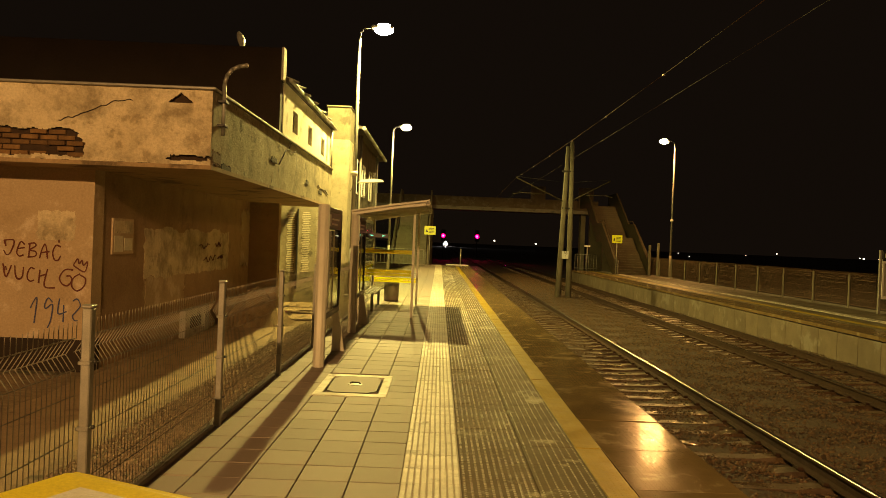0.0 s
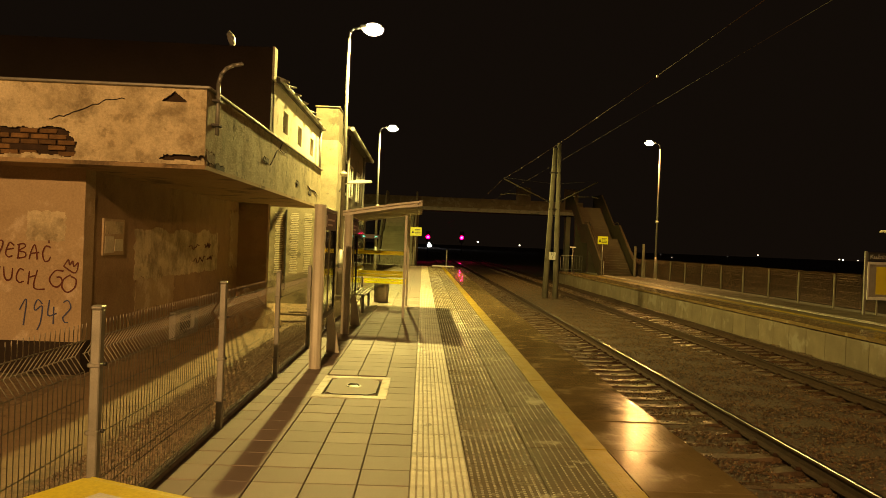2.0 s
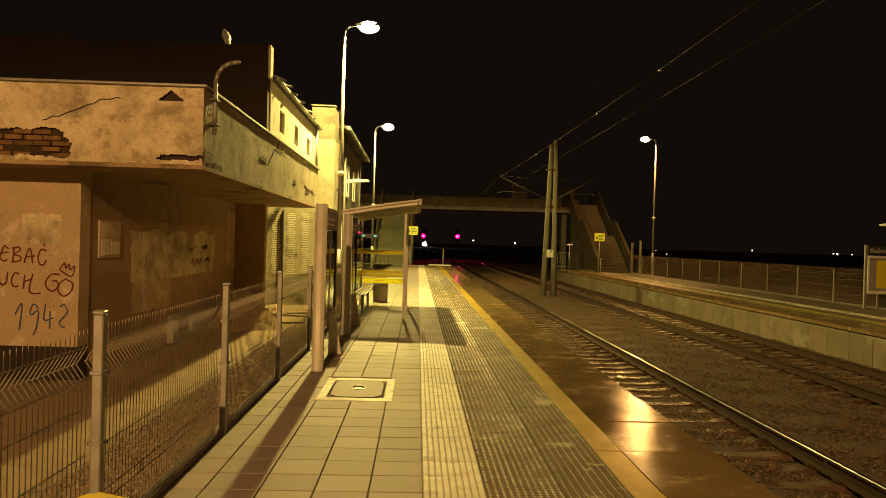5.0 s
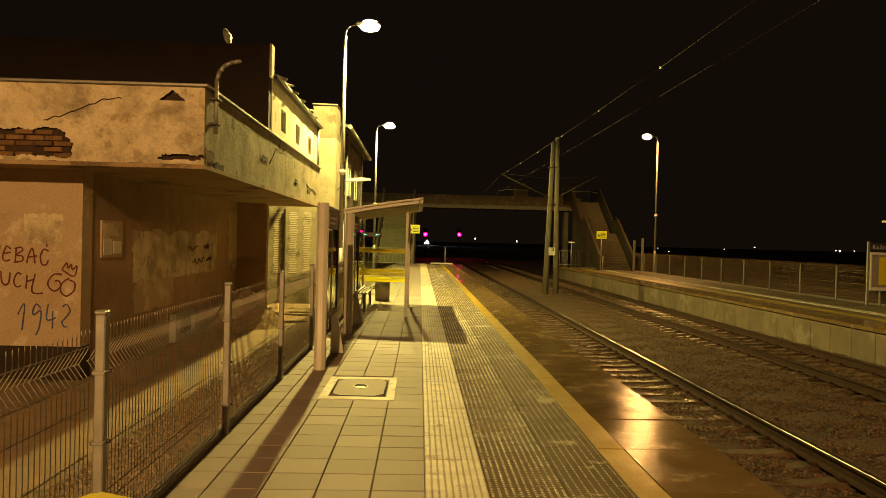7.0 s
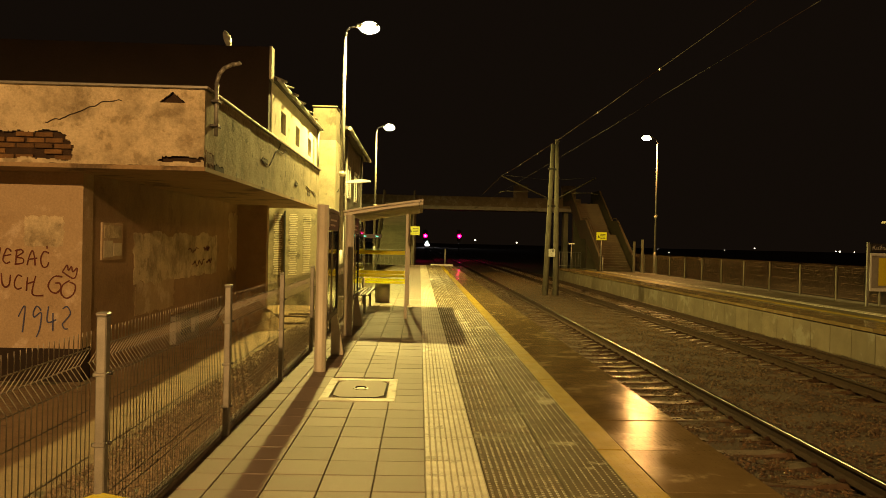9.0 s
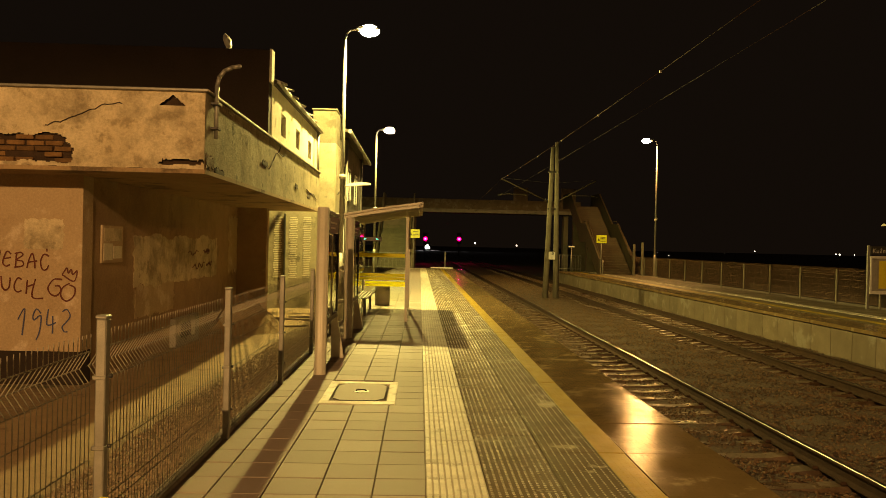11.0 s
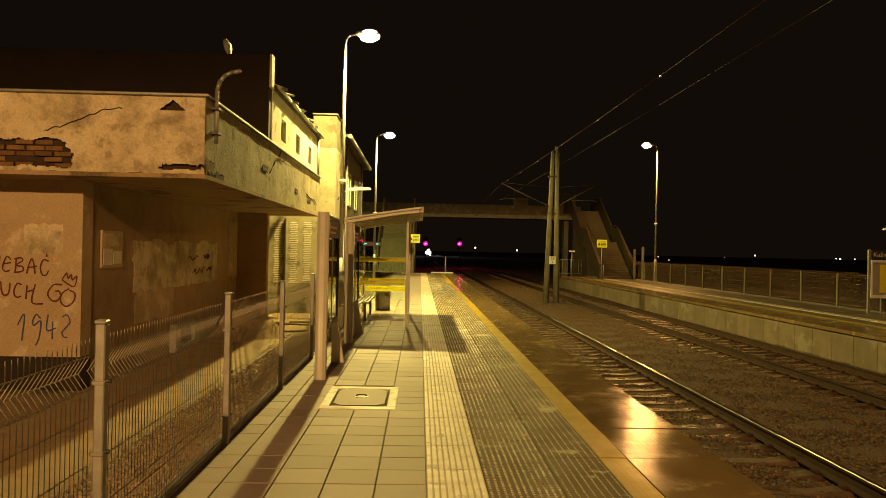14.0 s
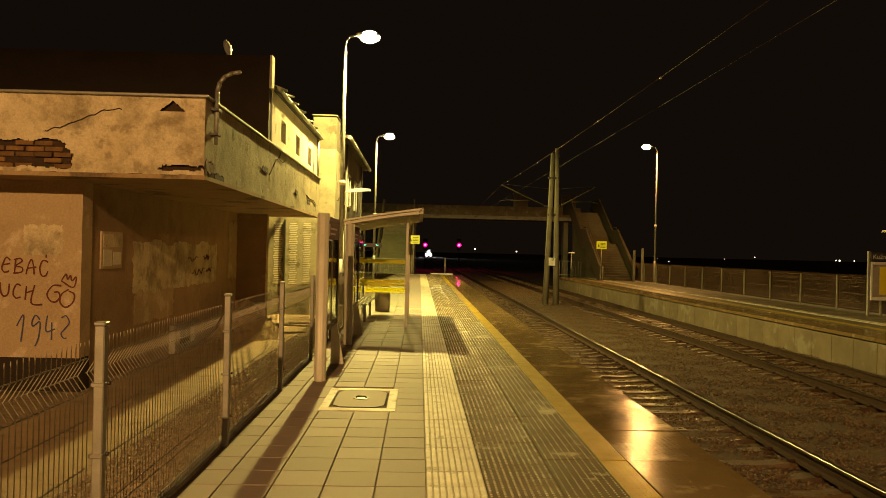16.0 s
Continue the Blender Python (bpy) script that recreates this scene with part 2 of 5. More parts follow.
M["guide_base"] = mat("dirty_guide_groove", (0.60, 0.54, 0.41), (0.47, 0.42, 0.31), 5, 0.8, None, 0.1, 120, rnd=0.2, stain=(0.36, 0.32, 0.23), stain_scale=3.0, stain_at=0.58)
M["wet_guide"] = mat("wet_pale_guide_strip", (0.80, 0.75, 0.62), (0.68, 0.63, 0.51), 4, 0.16, 0.34, 0.06, 100)
# Same mottled plaster for the lower wing, with more light put into its colour.
M["wing_low"] = mat("pale_mottled_plaster", (0.40, 0.36, 0.25), (0.30, 0.265, 0.18), 1.2, 0.9, None, 0.5, 30, stain=(0.16, 0.14, 0.09), stain_scale=1.6, stain_at=0.57, blotch=(0.24, 0.21, 0.14), blotch_scale=1.0, blotch_at=0.50)
M["timber"] = mat("old_timber", (0.14, 0.10, 0.06), (0.09, 0.062, 0.037), 6, 0.85, None, 0.3)

# ---- building helpers ----


def part(name, bm, material, parent=None, label=""):
    """Links a bmesh as one mesh object, under a thing or part if given."""
    me = bpy.data.meshes.new(name)
    bm.normal_update()
    bm.to_mesh(me)
    bm.free()
    for m in material if isinstance(material, (list, tuple)) else (material,):
        me.materials.append(m)
    ob = new(name, me)
    if parent:
        ob.parent = parent
    if label:
        ob["label"] = label
    return ob


def thing(name, x, y, z, label, category, group="", kind="", rz=0.0):
    ob = new(name)
    ob.empty_display_size = 0.1
    ob.matrix_basis = pose(x, y, z, 0, 0, rz)
    return tagged(ob, label, category, group, kind)


def box(bm, x0, x1, y0, y1, z0, z1, bevel=0.0, m=None, mi=0):
    g = bmesh.ops.create_cube(bm, size=1.0)
    vs = g["verts"]
    bmesh.ops.transform(bm, matrix=Matrix.LocRotScale(((x0 + x1) / 2, (y0 + y1) / 2, (z0 + z1) / 2), None,
                                                      (abs(x1 - x0), abs(y1 - y0), abs(z1 - z0))), verts=vs)
    if m is not None:
        bmesh.ops.transform(bm, matrix=m, verts=vs)
    faces = list({f for v in vs for f in v.link_faces})
    for f in faces:
        f.material_index = mi
    if bevel:
        edges = list({e for v in vs for e in v.link_edges})
        r = bmesh.ops.bevel(bm, geom=edges, offset=bevel, segments=1, affect="EDGES")
        for f in r["faces"]:
            f.material_index = mi
    return bm


def boxed(*a, **k):
    return box(bmesh.new(), *a, **k)


def rod(bm, a, b, r, r2=None, seg=10, mi=0):
    """A round bar from a to b, tapering from r to r2."""
    a, b = Vector(a), Vector(b)
    d = b - a
    q = d.to_track_quat("Z", "Y").to_matrix().to_4x4()
    g = bmesh.ops.create_cone(bm, cap_ends=True, segments=seg, radius1=r, radius2=r if r2 is None else r2, depth=d.length)
    bmesh.ops.transform(bm, matrix=Matrix.Translation((a + b) / 2) @ q, verts=g["verts"])
    for f in {f for v in g["verts"] for f in v.link_faces}:
        f.material_index = mi
        f.smooth = len(f.verts) == 4
    return bm


def tube(bm, pts, r, seg=8):
    for a, b in zip(pts, pts[1:]):
        rod(bm, a, b, r, seg=seg)
        g = bmesh.ops.create_icosphere(bm, subdivisions=1, radius=r * 1.0)
        bmesh.ops.translate(bm, vec=b, verts=g["verts"])
    return bm


def prism(bm, profile, y0, y1, axis="y"):
    """Extrudes a closed profile of (x, z) along y (or of (y, z) along x)."""
    def at(p, s):
        return (p[0], s, p[1]) if axis == "y" else (s, p[0], p[1])
    a = [bm.verts.new(at(p, y0)) for p in profile]
    c = [bm.verts.new(at(p, y1)) for p in profile]
    n = len(profile)
    for i in range(n):
        bm.faces.new((a[i], a[(i + 1) % n], c[(i + 1) % n], c[i]))
    bm.faces.new(a)
    bm.faces.new(list(reversed(c)))
    bmesh.ops.recalc_face_normals(bm, faces=bm.faces[:])
    return bm


def share(name, me, parent, m):
    ob = new(name, me)
    ob.parent = parent
    ob.matrix_basis = m
    return ob


def raw_mesh(name, verts, faces, material, smooth=False):
    me = bpy.data.meshes.new(name)
    me.from_pydata(verts, [], faces)
    me.materials.append(material)
    me.update()
    return new(name, me)


def stones(name, n, area, size, height, material, rng):
    """Loose stones: n small uneven eight-sided lumps strewn over area, lying at height(x, y)."""
    x0, x1, y0, y1, power = area
    xs = rng.uniform(x0, x1, n)
    ys = y0 + (y1 - y0) * rng.random(n) ** power
    base = np.array([(1, 0, 0), (0, 1, 0), (-1, 0, 0), (0, -1, 0), (0, 0, 0.8), (0, 0, -0.5)], float)
    tri = np.array([(0, 1, 4), (1, 2, 4), (2, 3, 4), (3, 0, 4), (1, 0, 5), (2, 1, 5), (3, 2, 5), (0, 3, 5)])
    sc = size * rng.uniform(0.45, 1.25, n)
    v = base[None] * (1 + rng.uniform(-0.35, 0.35, (n, 6, 3))) * sc[:, None, None]
    v[:, :, :2] += rng.uniform(-0.3, 0.3, (n, 6, 2)) * sc[:, None, None]
    ang = rng.uniform(0, 6.28, n)
    c, s = np.cos(ang)[:, None], np.sin(ang)[:, None]
    vx, vy = v[:, :, 0] * c - v[:, :, 1] * s, v[:, :, 0] * s + v[:, :, 1] * c
    z = height(xs, ys)
    v = np.stack([vx + xs[:, None], vy + ys[:, None], v[:, :, 2] + z[:, None] + 0.2 * sc[:, None]], -1)
    f = (tri[None] + 6 * np.arange(n)[:, None, None]).reshape(-1, 3)
    return raw_mesh(name, v.reshape(-1, 3).tolist(), f.tolist(), material)

# ---- ground, platforms, tracks ----
EDGE, FAR_EDGE, RAIL_Z, NEAR_AXIS, FAR_AXIS = 2.55, 10.1, -0.60, 3.92, 8.52
P_END = 58.0
G_X0 = -1.72

ground = part("ground", boxed(-1500, 1500, -400, 3000, -3.0, -1.0), M["soil"])
tagged(ground, "dark unlit earth stretching away to the horizon", "ground", kind="structure")
YARD = -0.45
yard = part("yard_ground", boxed(-80, -2.95, -30, 110, -1.2, YARD), M["gravel"])
tagged(yard, "sandy gravel yard below the platform fence", "ground", kind="structure")


def bank_height(x, y):
    """The gravel bank that falls from the fence foot to the yard."""
    u = np.clip((G_X0 - 0.02 - x) / 1.2, 0, 1)
    return -0.085 + (YARD + 0.09) * u * u * (3 - 2 * u) + 0.02 * np.sin(5.1 * x + 1.3 * y) * np.sin(2.7 * y) * (1 - u)


bk = bmesh.new()
bank_rows = [[bk.verts.new((G_X0 - 0.004 - 1.3 * k / 14, -20 + 0.3 * j, float(bank_height(G_X0 - 0.004 - 1.3 * k / 14, -20 + 0.3 * j)) + 0.018 * noise.noise((3.0 * k / 14, 1.1 * j, 0)))) for k in range(15)] for j in range(330)]
for a, b in zip(bank_rows, bank_rows[1:]):
    for k in range(14):
        bk.faces.new((a[k + 1], a[k], b[k], b[k + 1]))
bank = part("gravel_bank", bk, M["gravel"])
tagged(bank, "rough gravel bank sloping from the fence down to the yard", "bank", kind="structure")
pb = bmesh.new()
rows_ = []
for j in range(281):
    y = -20 + 0.25 * j
    l = -4.75 + 0.22 * noise.noise((0.4 * y, 1, 0)) + 0.1 * noise.noise((2.1 * y, 5, 0))
    r = -3.08 + 0.2 * noise.noise((0.5 * y, 9, 0)) + 0.12 * noise.noise((2.3 * y, 3, 0))
    rows_.append([pb.verts.new((l + (r - l) * k / 6, y, YARD - 0.003 if k in (0, 6) else YARD + 0.014 + 0.01 * noise.noise((l + k, y, 2)))) for k in range(7)])
for a, b in zip(rows_, rows_[1:]):
    for k in range(6):
        pb.faces.new((a[k], a[k + 1], b[k + 1], b[k]))
path = part("path", pb, M["path"])
tagged(path, "trodden sandy path running along the fence", "path", kind="structure")

platform = part("platform_base", boxed(G_X0, EDGE - 0.03, -15, P_END, -1.3, -0.018), M["base"])
tagged(platform, "concrete station platform with tile, guide and edge paving", "platform", kind="structure")
far_platform = part("far_platform_base", boxed(FAR_EDGE + 0.12, 15.3, -25, P_END, -1.3, -0.03), M["concrete"])
tagged(far_platform, "opposite platform with pale concrete panel face", "platform", kind="structure")


def ballast_height(x, y):
    h = -0.80 + 0.03 * np.sin(x * 3.1 + y * 1.7) * np.sin(y * 2.3)
    mid = np.exp(-((x - 6.2) / 0.8) ** 2) * 0.06
    for axis in (NEAR_AXIS, FAR_AXIS):
        h = h - 0.022 / (1 + (np.abs(x - axis) / 1.3) ** 12)
    return h + mid


bm = bmesh.new()
nx, ny = 26, 160
grid = [[bm.verts.new((2.3 + (10.4 - 2.3) * i / nx, -20 + 120 * (j / ny) ** 1.0,
                       float(ballast_height(np.float64(2.3 + 8.1 * i / nx), np.float64(-20 + 120 * j / ny))))) for i in range(nx + 1)] for j in range(ny + 1)]
for j in range(ny):
    for i in range(nx):
        bm.faces.new((grid[j][i], grid[j][i + 1], grid[j + 1][i + 1], grid[j + 1][i]))
bed = part("ballast_bed", bm, M["ballast_bed"])
tagged(bed, "brown crushed-stone ballast bed under two tracks", "ballast", kind="structure")
far_bed = part("far_ballast_bed", boxed(2.2, 10.3, 99, 900, -1.2, -0.82), M["soil"])
tagged(far_bed, "dark ballast bed running into the night", "ballast", kind="structure")

RAIL = [(-0.075, -0.172), (0.075, -0.172), (0.075, -0.160), (0.012, -0.135), (0.010, -0.045), (0.036, -0.034), (0.036, -0.004), (-0.036, -0.004),
        (-0.036, -0.034), (-0.010, -0.045), (-0.012, -0.135), (-0.075, -0.160)]


def make_track(axis, label):
    t = thing("railway_track", axis, 0, RAIL_Z, label, "railway track", "pair of tracks")
    for s in (-0.7525, 0.7525):
        r = part("rail", prism(bmesh.new(), [(x + s, z) for x, z in RAIL], -20, 600), M["rail_rust"], t)
        part("running_surface", prism(bmesh.new(), [(s - 0.024, -0.004), (s + 0.024, -0.004), (s + 0.018, 0.002), (s - 0.018, 0.002)], -20, 600),
             M["rail_head"], r, "polished bright steel rail head")
    sl = bmesh.new()
    prism(sl, [(-1.3, -0.40), (1.3, -0.40), (1.3, -0.215), (1.25, -0.205), (0.95, -0.175), (0.55, -0.175), (0.35, -0.20), (-0.35, -0.20), (-0.55, -0.175),
               (-0.95, -0.175), (-1.25, -0.205), (-1.3, -0.215)], -0.105, 0.105)
    sleeper = part("sleeper", sl, M["sleeper"], t)
    cl = bmesh.new()
    box(cl, -0.035, 0.035, -0.06, 0.06, -0.175, -0.135, 0.01)
    clip = part("rail_clip", cl, M["rail_rust"], t)
    y0 = -8.0
    sleeper.matrix_basis = pose(0, y0, 0)
    clip.matrix_basis = pose(-0.8525, y0, 0)
    for i in range(1, 155):
        share("sleeper", sleeper.data, t, pose(0, y0 + 0.6 * i, 0, 0, 0, random.uniform(-0.5, 0.5)))
        if 15 < i < 58:
            for o in (-0.8525, -0.6525, 0.6525, 0.8525):
                share("rail_clip", clip.data, t, pose(o, y0 + 0.6 * i, 0))
    return t


make_track(NEAR_AXIS, "single-line track with concrete sleepers and shiny rail tops")
make_track(FAR_AXIS, "parallel track with rusty rails beside the opposite platform")
rng = np.random.default_rng(4)
tagged(stones("ballast_stone", 125000, (2.6, 10.2, 4, 66, 1.5), 0.025, ballast_height, M["ballast"], rng),
       "loose brown crushed ballast stones between the rails", "ballast", kind="stuff")
tagged(stones("yard_gravel_stone", 22000, (-3.0, -1.76, 2.2, 26, 1.4), 0.021, bank_height, M["stone"], rng),
       "pale loose gravel stones on the bank under the fence", "gravel", kind="stuff")

# ---- station building ----
CX, CY0, CY1, CZ0, CZ1 = -2.93, 10.6, 22.6, 2.63, 3.69   # canopy: outer face, front, far end, underside, top
WX, WY = -4.87, 11.4                                     # ground-floor wall corner

building = thing("station_building", -6, 17, -0.45, "old station building with crumbling plaster canopy and pale side wing", "building")


def bpart(name, bm, m, label="", parent=None):
    bmesh.ops.translate(bm, vec=(6, -17, 0.45), verts=bm.verts[:])
    return part(name, bm, m, parent or building, label)


# canopy parapet: front and side faces as thin uneven slabs, the soffit and the roof sheet
def face_grid(bm, o, du, dv, nu, nv, amp, seed, hole=None):
    """An uneven plaster face: a grid of nu x nv cells from o along du and dv, ragged along its lower edge."""
    o, du, dv = Vector(o), Vector(du), Vector(dv)
    nrm = du.cross(dv).normalized()
    rows = []
    for j in range(nv + 1):
        row = []
        for i in range(nu + 1):
            p = o + du * (i / nu) + dv * (j / nv)
            k = noise.noise(p * 1.3 + Vector((seed, 0, 0))) + 0.5 * noise.noise(p * 5.0 + Vector((seed, 3, 0)))
            p = p + nrm * (amp * k)
            if j == 0:
                p += dv.normalized() * 0.055 * noise.noise(p * 6.0 + Vector((seed, 9, 0)))
            row.append(bm.verts.new(p))
        rows.append(row)
    for j in range(nv):
        for i in range(nu):
            if hole is None or not hole(o + du * ((i + 0.5) / nu) + dv * ((j + 0.5) / nv)):
                bm.faces.new((rows[j][i], rows[j][i + 1], rows[j + 1][i + 1], rows[j + 1][i]))
    bmesh.ops.delete(bm, geom=[v for v in bm.verts if not v.link_faces], context="VERTS")
    return bm


def fallen(p):
    """Where the fascia plaster has fallen off: a long brick patch, a chipped lower edge and a small broken spot."""
    k = 0.12 * noise.noise(p * 6.0) + 0.05 * noise.noise(p * 21.0)
    a = p.x < -4.72 + 1.5 * k - 0.35 * max(0.0, p.z - CZ0 - 0.30) * 3 and CZ0 + 0.06 < p.z + 0.3 * k < CZ0 + 0.44
    b = -3.5 + k < p.x < -2.98 + k and abs(p.z - CZ0 - 0.105 - 0.2 * k) < 0.035
    d = p.z > 3.49 and abs(p.x + 3.36 - 0.1 * k) < 0.17 - 1.05 * (p.z - 3.49) + 0.25 * k
    return a or b or d


# The core's near-black colour paints the shade inside the fallen patches.
bpart("canopy_core", boxed(-16, CX - 0.03, CY0 + 0.075, CY1, CZ0 + 0.01, CZ1 - 0.02), M["mortar"])
bpart("canopy_front", face_grid(bmesh.new(), (-9, CY0, CZ0), (9 + CX, 0, 0), (0, 0, CZ1 - CZ0), 430, 74, 0.012, 1, fallen), M["plaster"], "stained peeling plaster fascia")
bpart("canopy_front", face_grid(bmesh.new(), (-16, CY0, CZ0), (6.999, 0, 0), (0, 0, CZ1 - CZ0), 70, 10, 0.012, 1), M["plaster"])
bpart("canopy_side", face_grid(bmesh.new(), (CX, CY0, CZ0), (0, CY1 - CY0, 0), (0, 0, CZ1 - CZ0), 120, 12, 0.012, 2), M["plaster_side"], "grey streaked plaster fascia with side shade in its colour")
bpart("canopy_soffit", boxed(-16, CX + 0.02, CY0 - 0.015, CY1, CZ0 - 0.05, CZ0 + 0.008), M["soffit"])
fl = bmesh.new()
box(fl, -16, CX + 0.05, CY0 - 0.05, CY0 + 0.12, CZ1 - 0.01, CZ1 + 0.03, 0.008)
box(fl, CX - 0.12, CX + 0.05, CY0 + 0.13, CY1, CZ1 - 0.01, CZ1 + 0.03, 0.008)
bpart("roof_flashing", fl, M["zinc"], "thin bent metal roof edge")
bpart("canopy_roof", boxed(-16, CX - 0.13, CY0 + 0.13, CY1, CZ1 - 0.015, CZ1 + 0.015), M["roof"])

# ground floor
bpart("front_wall", boxed(-16, WX, WY, WY + 0.35, -0.6, CZ0 - 0.05), M["graffiti_wall"], "pink-beige plaster wall")
bpart("plinth", boxed(-16, WX + 0.015, WY - 0.02, WY + 0.33, -0.6, 0.03, 0.01), M["tar"], "dark tarred wall foot")
bpart("side_wall", boxed(WX - 0.35, WX - 0.02, WY + 0.35, 25.1, -0.6, CZ0 - 0.05), M["plaster_dark"], "dark brown painted wall")
bpart("inner_pier", boxed(-5.4, -4.1, 21.0, 21.3, -0.6, CZ0 - 0.05), M["plaster_dark"], "dark brown pier")

# upper storey: tarred gable, lit side wall with three small windows, tiled roof edge
UX, UY0, UY1, UZ = -3.22, 16.5, 24.2, 5.08
bpart("gable_wall", boxed(-16, UX - 0.02, UY0, UY0 + 0.3, CZ1, 5.72), M["tar"], "black tarred gable wall")
bpart("gable_edge", boxed(UX - 0.019, UX + 0.03, UY0, UY0 + 0.3, 5.05, 5.74), M["plaster_pale"], "pale gable parapet end")
sw = bmesh.new()
WINS = [(17.9, 18.55, 4.12, 4.62), (20.0, 20.65, 4.10, 4.60), (22.2, 22.85, 4.08, 4.58)]
ys = sorted({UY0 + 0.3, UY1, *(a for w in WINS for a in w[:2])})
for a, b in zip(ys, ys[1:]):
    w = [w for w in WINS if w[0] <= a < w[1]]
    for z0, z1 in ([(CZ1, w[0][2]), (w[0][3], UZ)] if w else [(CZ1, UZ)]):
        box(sw, UX - 0.3, UX, a, b, z0, z1)
bmesh.ops.remove_doubles(sw, verts=sw.verts[:], dist=0.001)
bpart("upper_side_wall", sw, M["plaster_pale"], "pale lamp-lit plaster wall")
for w in WINS:
    win = bpart("window", boxed(UX - 0.16, UX - 0.14, w[0], w[1], w[2], w[3]), M["window_glass"], "small dark attic window")
    fr = bmesh.new()
    box(fr, UX - 0.14, UX - 0.10, w[0], w[0] + 0.06, w[2], w[3])
    box(fr, UX - 0.14, UX - 0.10, w[1] - 0.06, w[1], w[2], w[3])
    box(fr, UX - 0.14, UX - 0.10, w[0] + 0.06, w[1] - 0.06, w[3] - 0.06, w[3])
    box(fr, UX - 0.14, UX - 0.10, w[0] + 0.06, w[1] - 0.06, w[2], w[2] + 0.06)
    bmesh.ops.translate(fr, vec=(6, -17, 0.45), verts=fr.verts[:])
    part("window_frame", fr, M["timber"], win)
rf = bmesh.new()
prism(rf, [(UX + 0.09, UZ - 0.02), (UX + 0.09, UZ + 0.06), (UX - 1.6, UZ + 0.62), (UX - 9, UZ + 0.6), (UX - 9, UZ)], UY0 + 0.31, UY1 + 0.05)
bpart("roof", rf, M["roof"], "low dark felt roof")
gt = bmesh.new()
for i in range(5):
    a = UY0 + 0.35 + i * 1.5
    rod(gt, (UX + 0.125, a, UZ + 0.03), (UX + 0.125, a + 1.46, UZ + 0.02), 0.045, seg=10)
bpart("gutter", gt, M["zinc"], "battered metal gutter")
for i, (y, r) in enumerate(((17.2, 12), (17.9, -20), (18.8, 8), (19.9, 25), (21.3, -10), (22.4, 15))):
    g = boxed(-0.16, 0.16, -0.13, 0.13, 0, 0.035, 0.006)
    bmesh.ops.transform(g, matrix=Matrix.Translation((UX + 0.08, y, UZ + 0.09)) @ pose(0, 0, 0, 6, 18, r), verts=g.verts[:])
    bpart("roof_tile", g, M["concrete"], "loose broken roof tile")
dp = bmesh.new()
rod(dp, (UX + 0.06, 23.9, UZ - 0.05), (UX + 0.06, 23.9, CZ1), 0.04)
bpart("downpipe", dp, M["zinc"])

# side wing and far part of the house
bpart("wing_wall", boxed(-5.1, -2.76, 25.15, 26.6, -0.6, 4.9), M["wing_low"], "pale stained wing wall, brightened in its colour")
bpart("chimney_wall", boxed(-3.5, -2.762, 25.152, 26.4, 4.9, 5.95), M["wing"], "stained upright wall end, colour dimmed against the lamp")
bpart("wing_coping", boxed(-3.54, -2.73, 25.11, 26.44, 5.95, 6.0, 0.015), M["wing"])
HX, HY1, HZ = -2.82, 37.6, 5.5
bpart("house_wall", boxed(-10, HX, 26.61, HY1, -0.6, HZ), M["wing"], "pale far house wall")
for y0, z0, z1 in ((28.0, 3.4, 4.5), (30.0, 3.4, 4.5), (33.0, 3.4, 4.5), (27.6, 0.9, 2.3), (31.0, 0.9, 2.3)):
    win = bpart("window", boxed(HX + 0.004, HX + 0.02, y0, y0 + 0.9, z0, z1), M["window_glass"], "dark house window")
    fr = bmesh.new()
    for a, b, c, d in ((y0 - 0.07, y0, z0 - 0.07, z1 + 0.07), (y0 + 0.9, y0 + 0.97, z0 - 0.07, z1 + 0.07), (y0, y0 + 0.9, z1, z1 + 0.07), (y0, y0 + 0.9, z0 - 0.07, z0)):
        box(fr, HX, HX + 0.05, a, b, c, d)
    bmesh.ops.translate(fr, vec=(6, -17, 0.45), verts=fr.verts[:])
    part("window_frame", fr, M["white"], win)
rf = bmesh.new()
prism(rf, [(HX + 0.3, HZ), (HX + 0.3, HZ + 0.08), (HX - 3.0, HZ + 1.0), (HX - 7, HZ + 0.9), (HX - 7, HZ)], 26.7, HY1 + 0.2)
bpart("house_roof", rf, M["roof"], "dark low roof")
gt = bmesh.new()
for i in range(4):
    a = 26.7 + i * 2.7
    rod(gt, (HX + 0.36, a, HZ + 0.02), (HX + 0.36, a + 2.64, HZ), 0.07, seg=10)
for y in (28.5, 35.6):
    rod(gt, (HX + 0.1, y, HZ), (HX + 0.1, y, 0), 0.045, seg=8)
bpart("house_gutter", gt, M["zinc"], "pale metal gutter and downpipes")

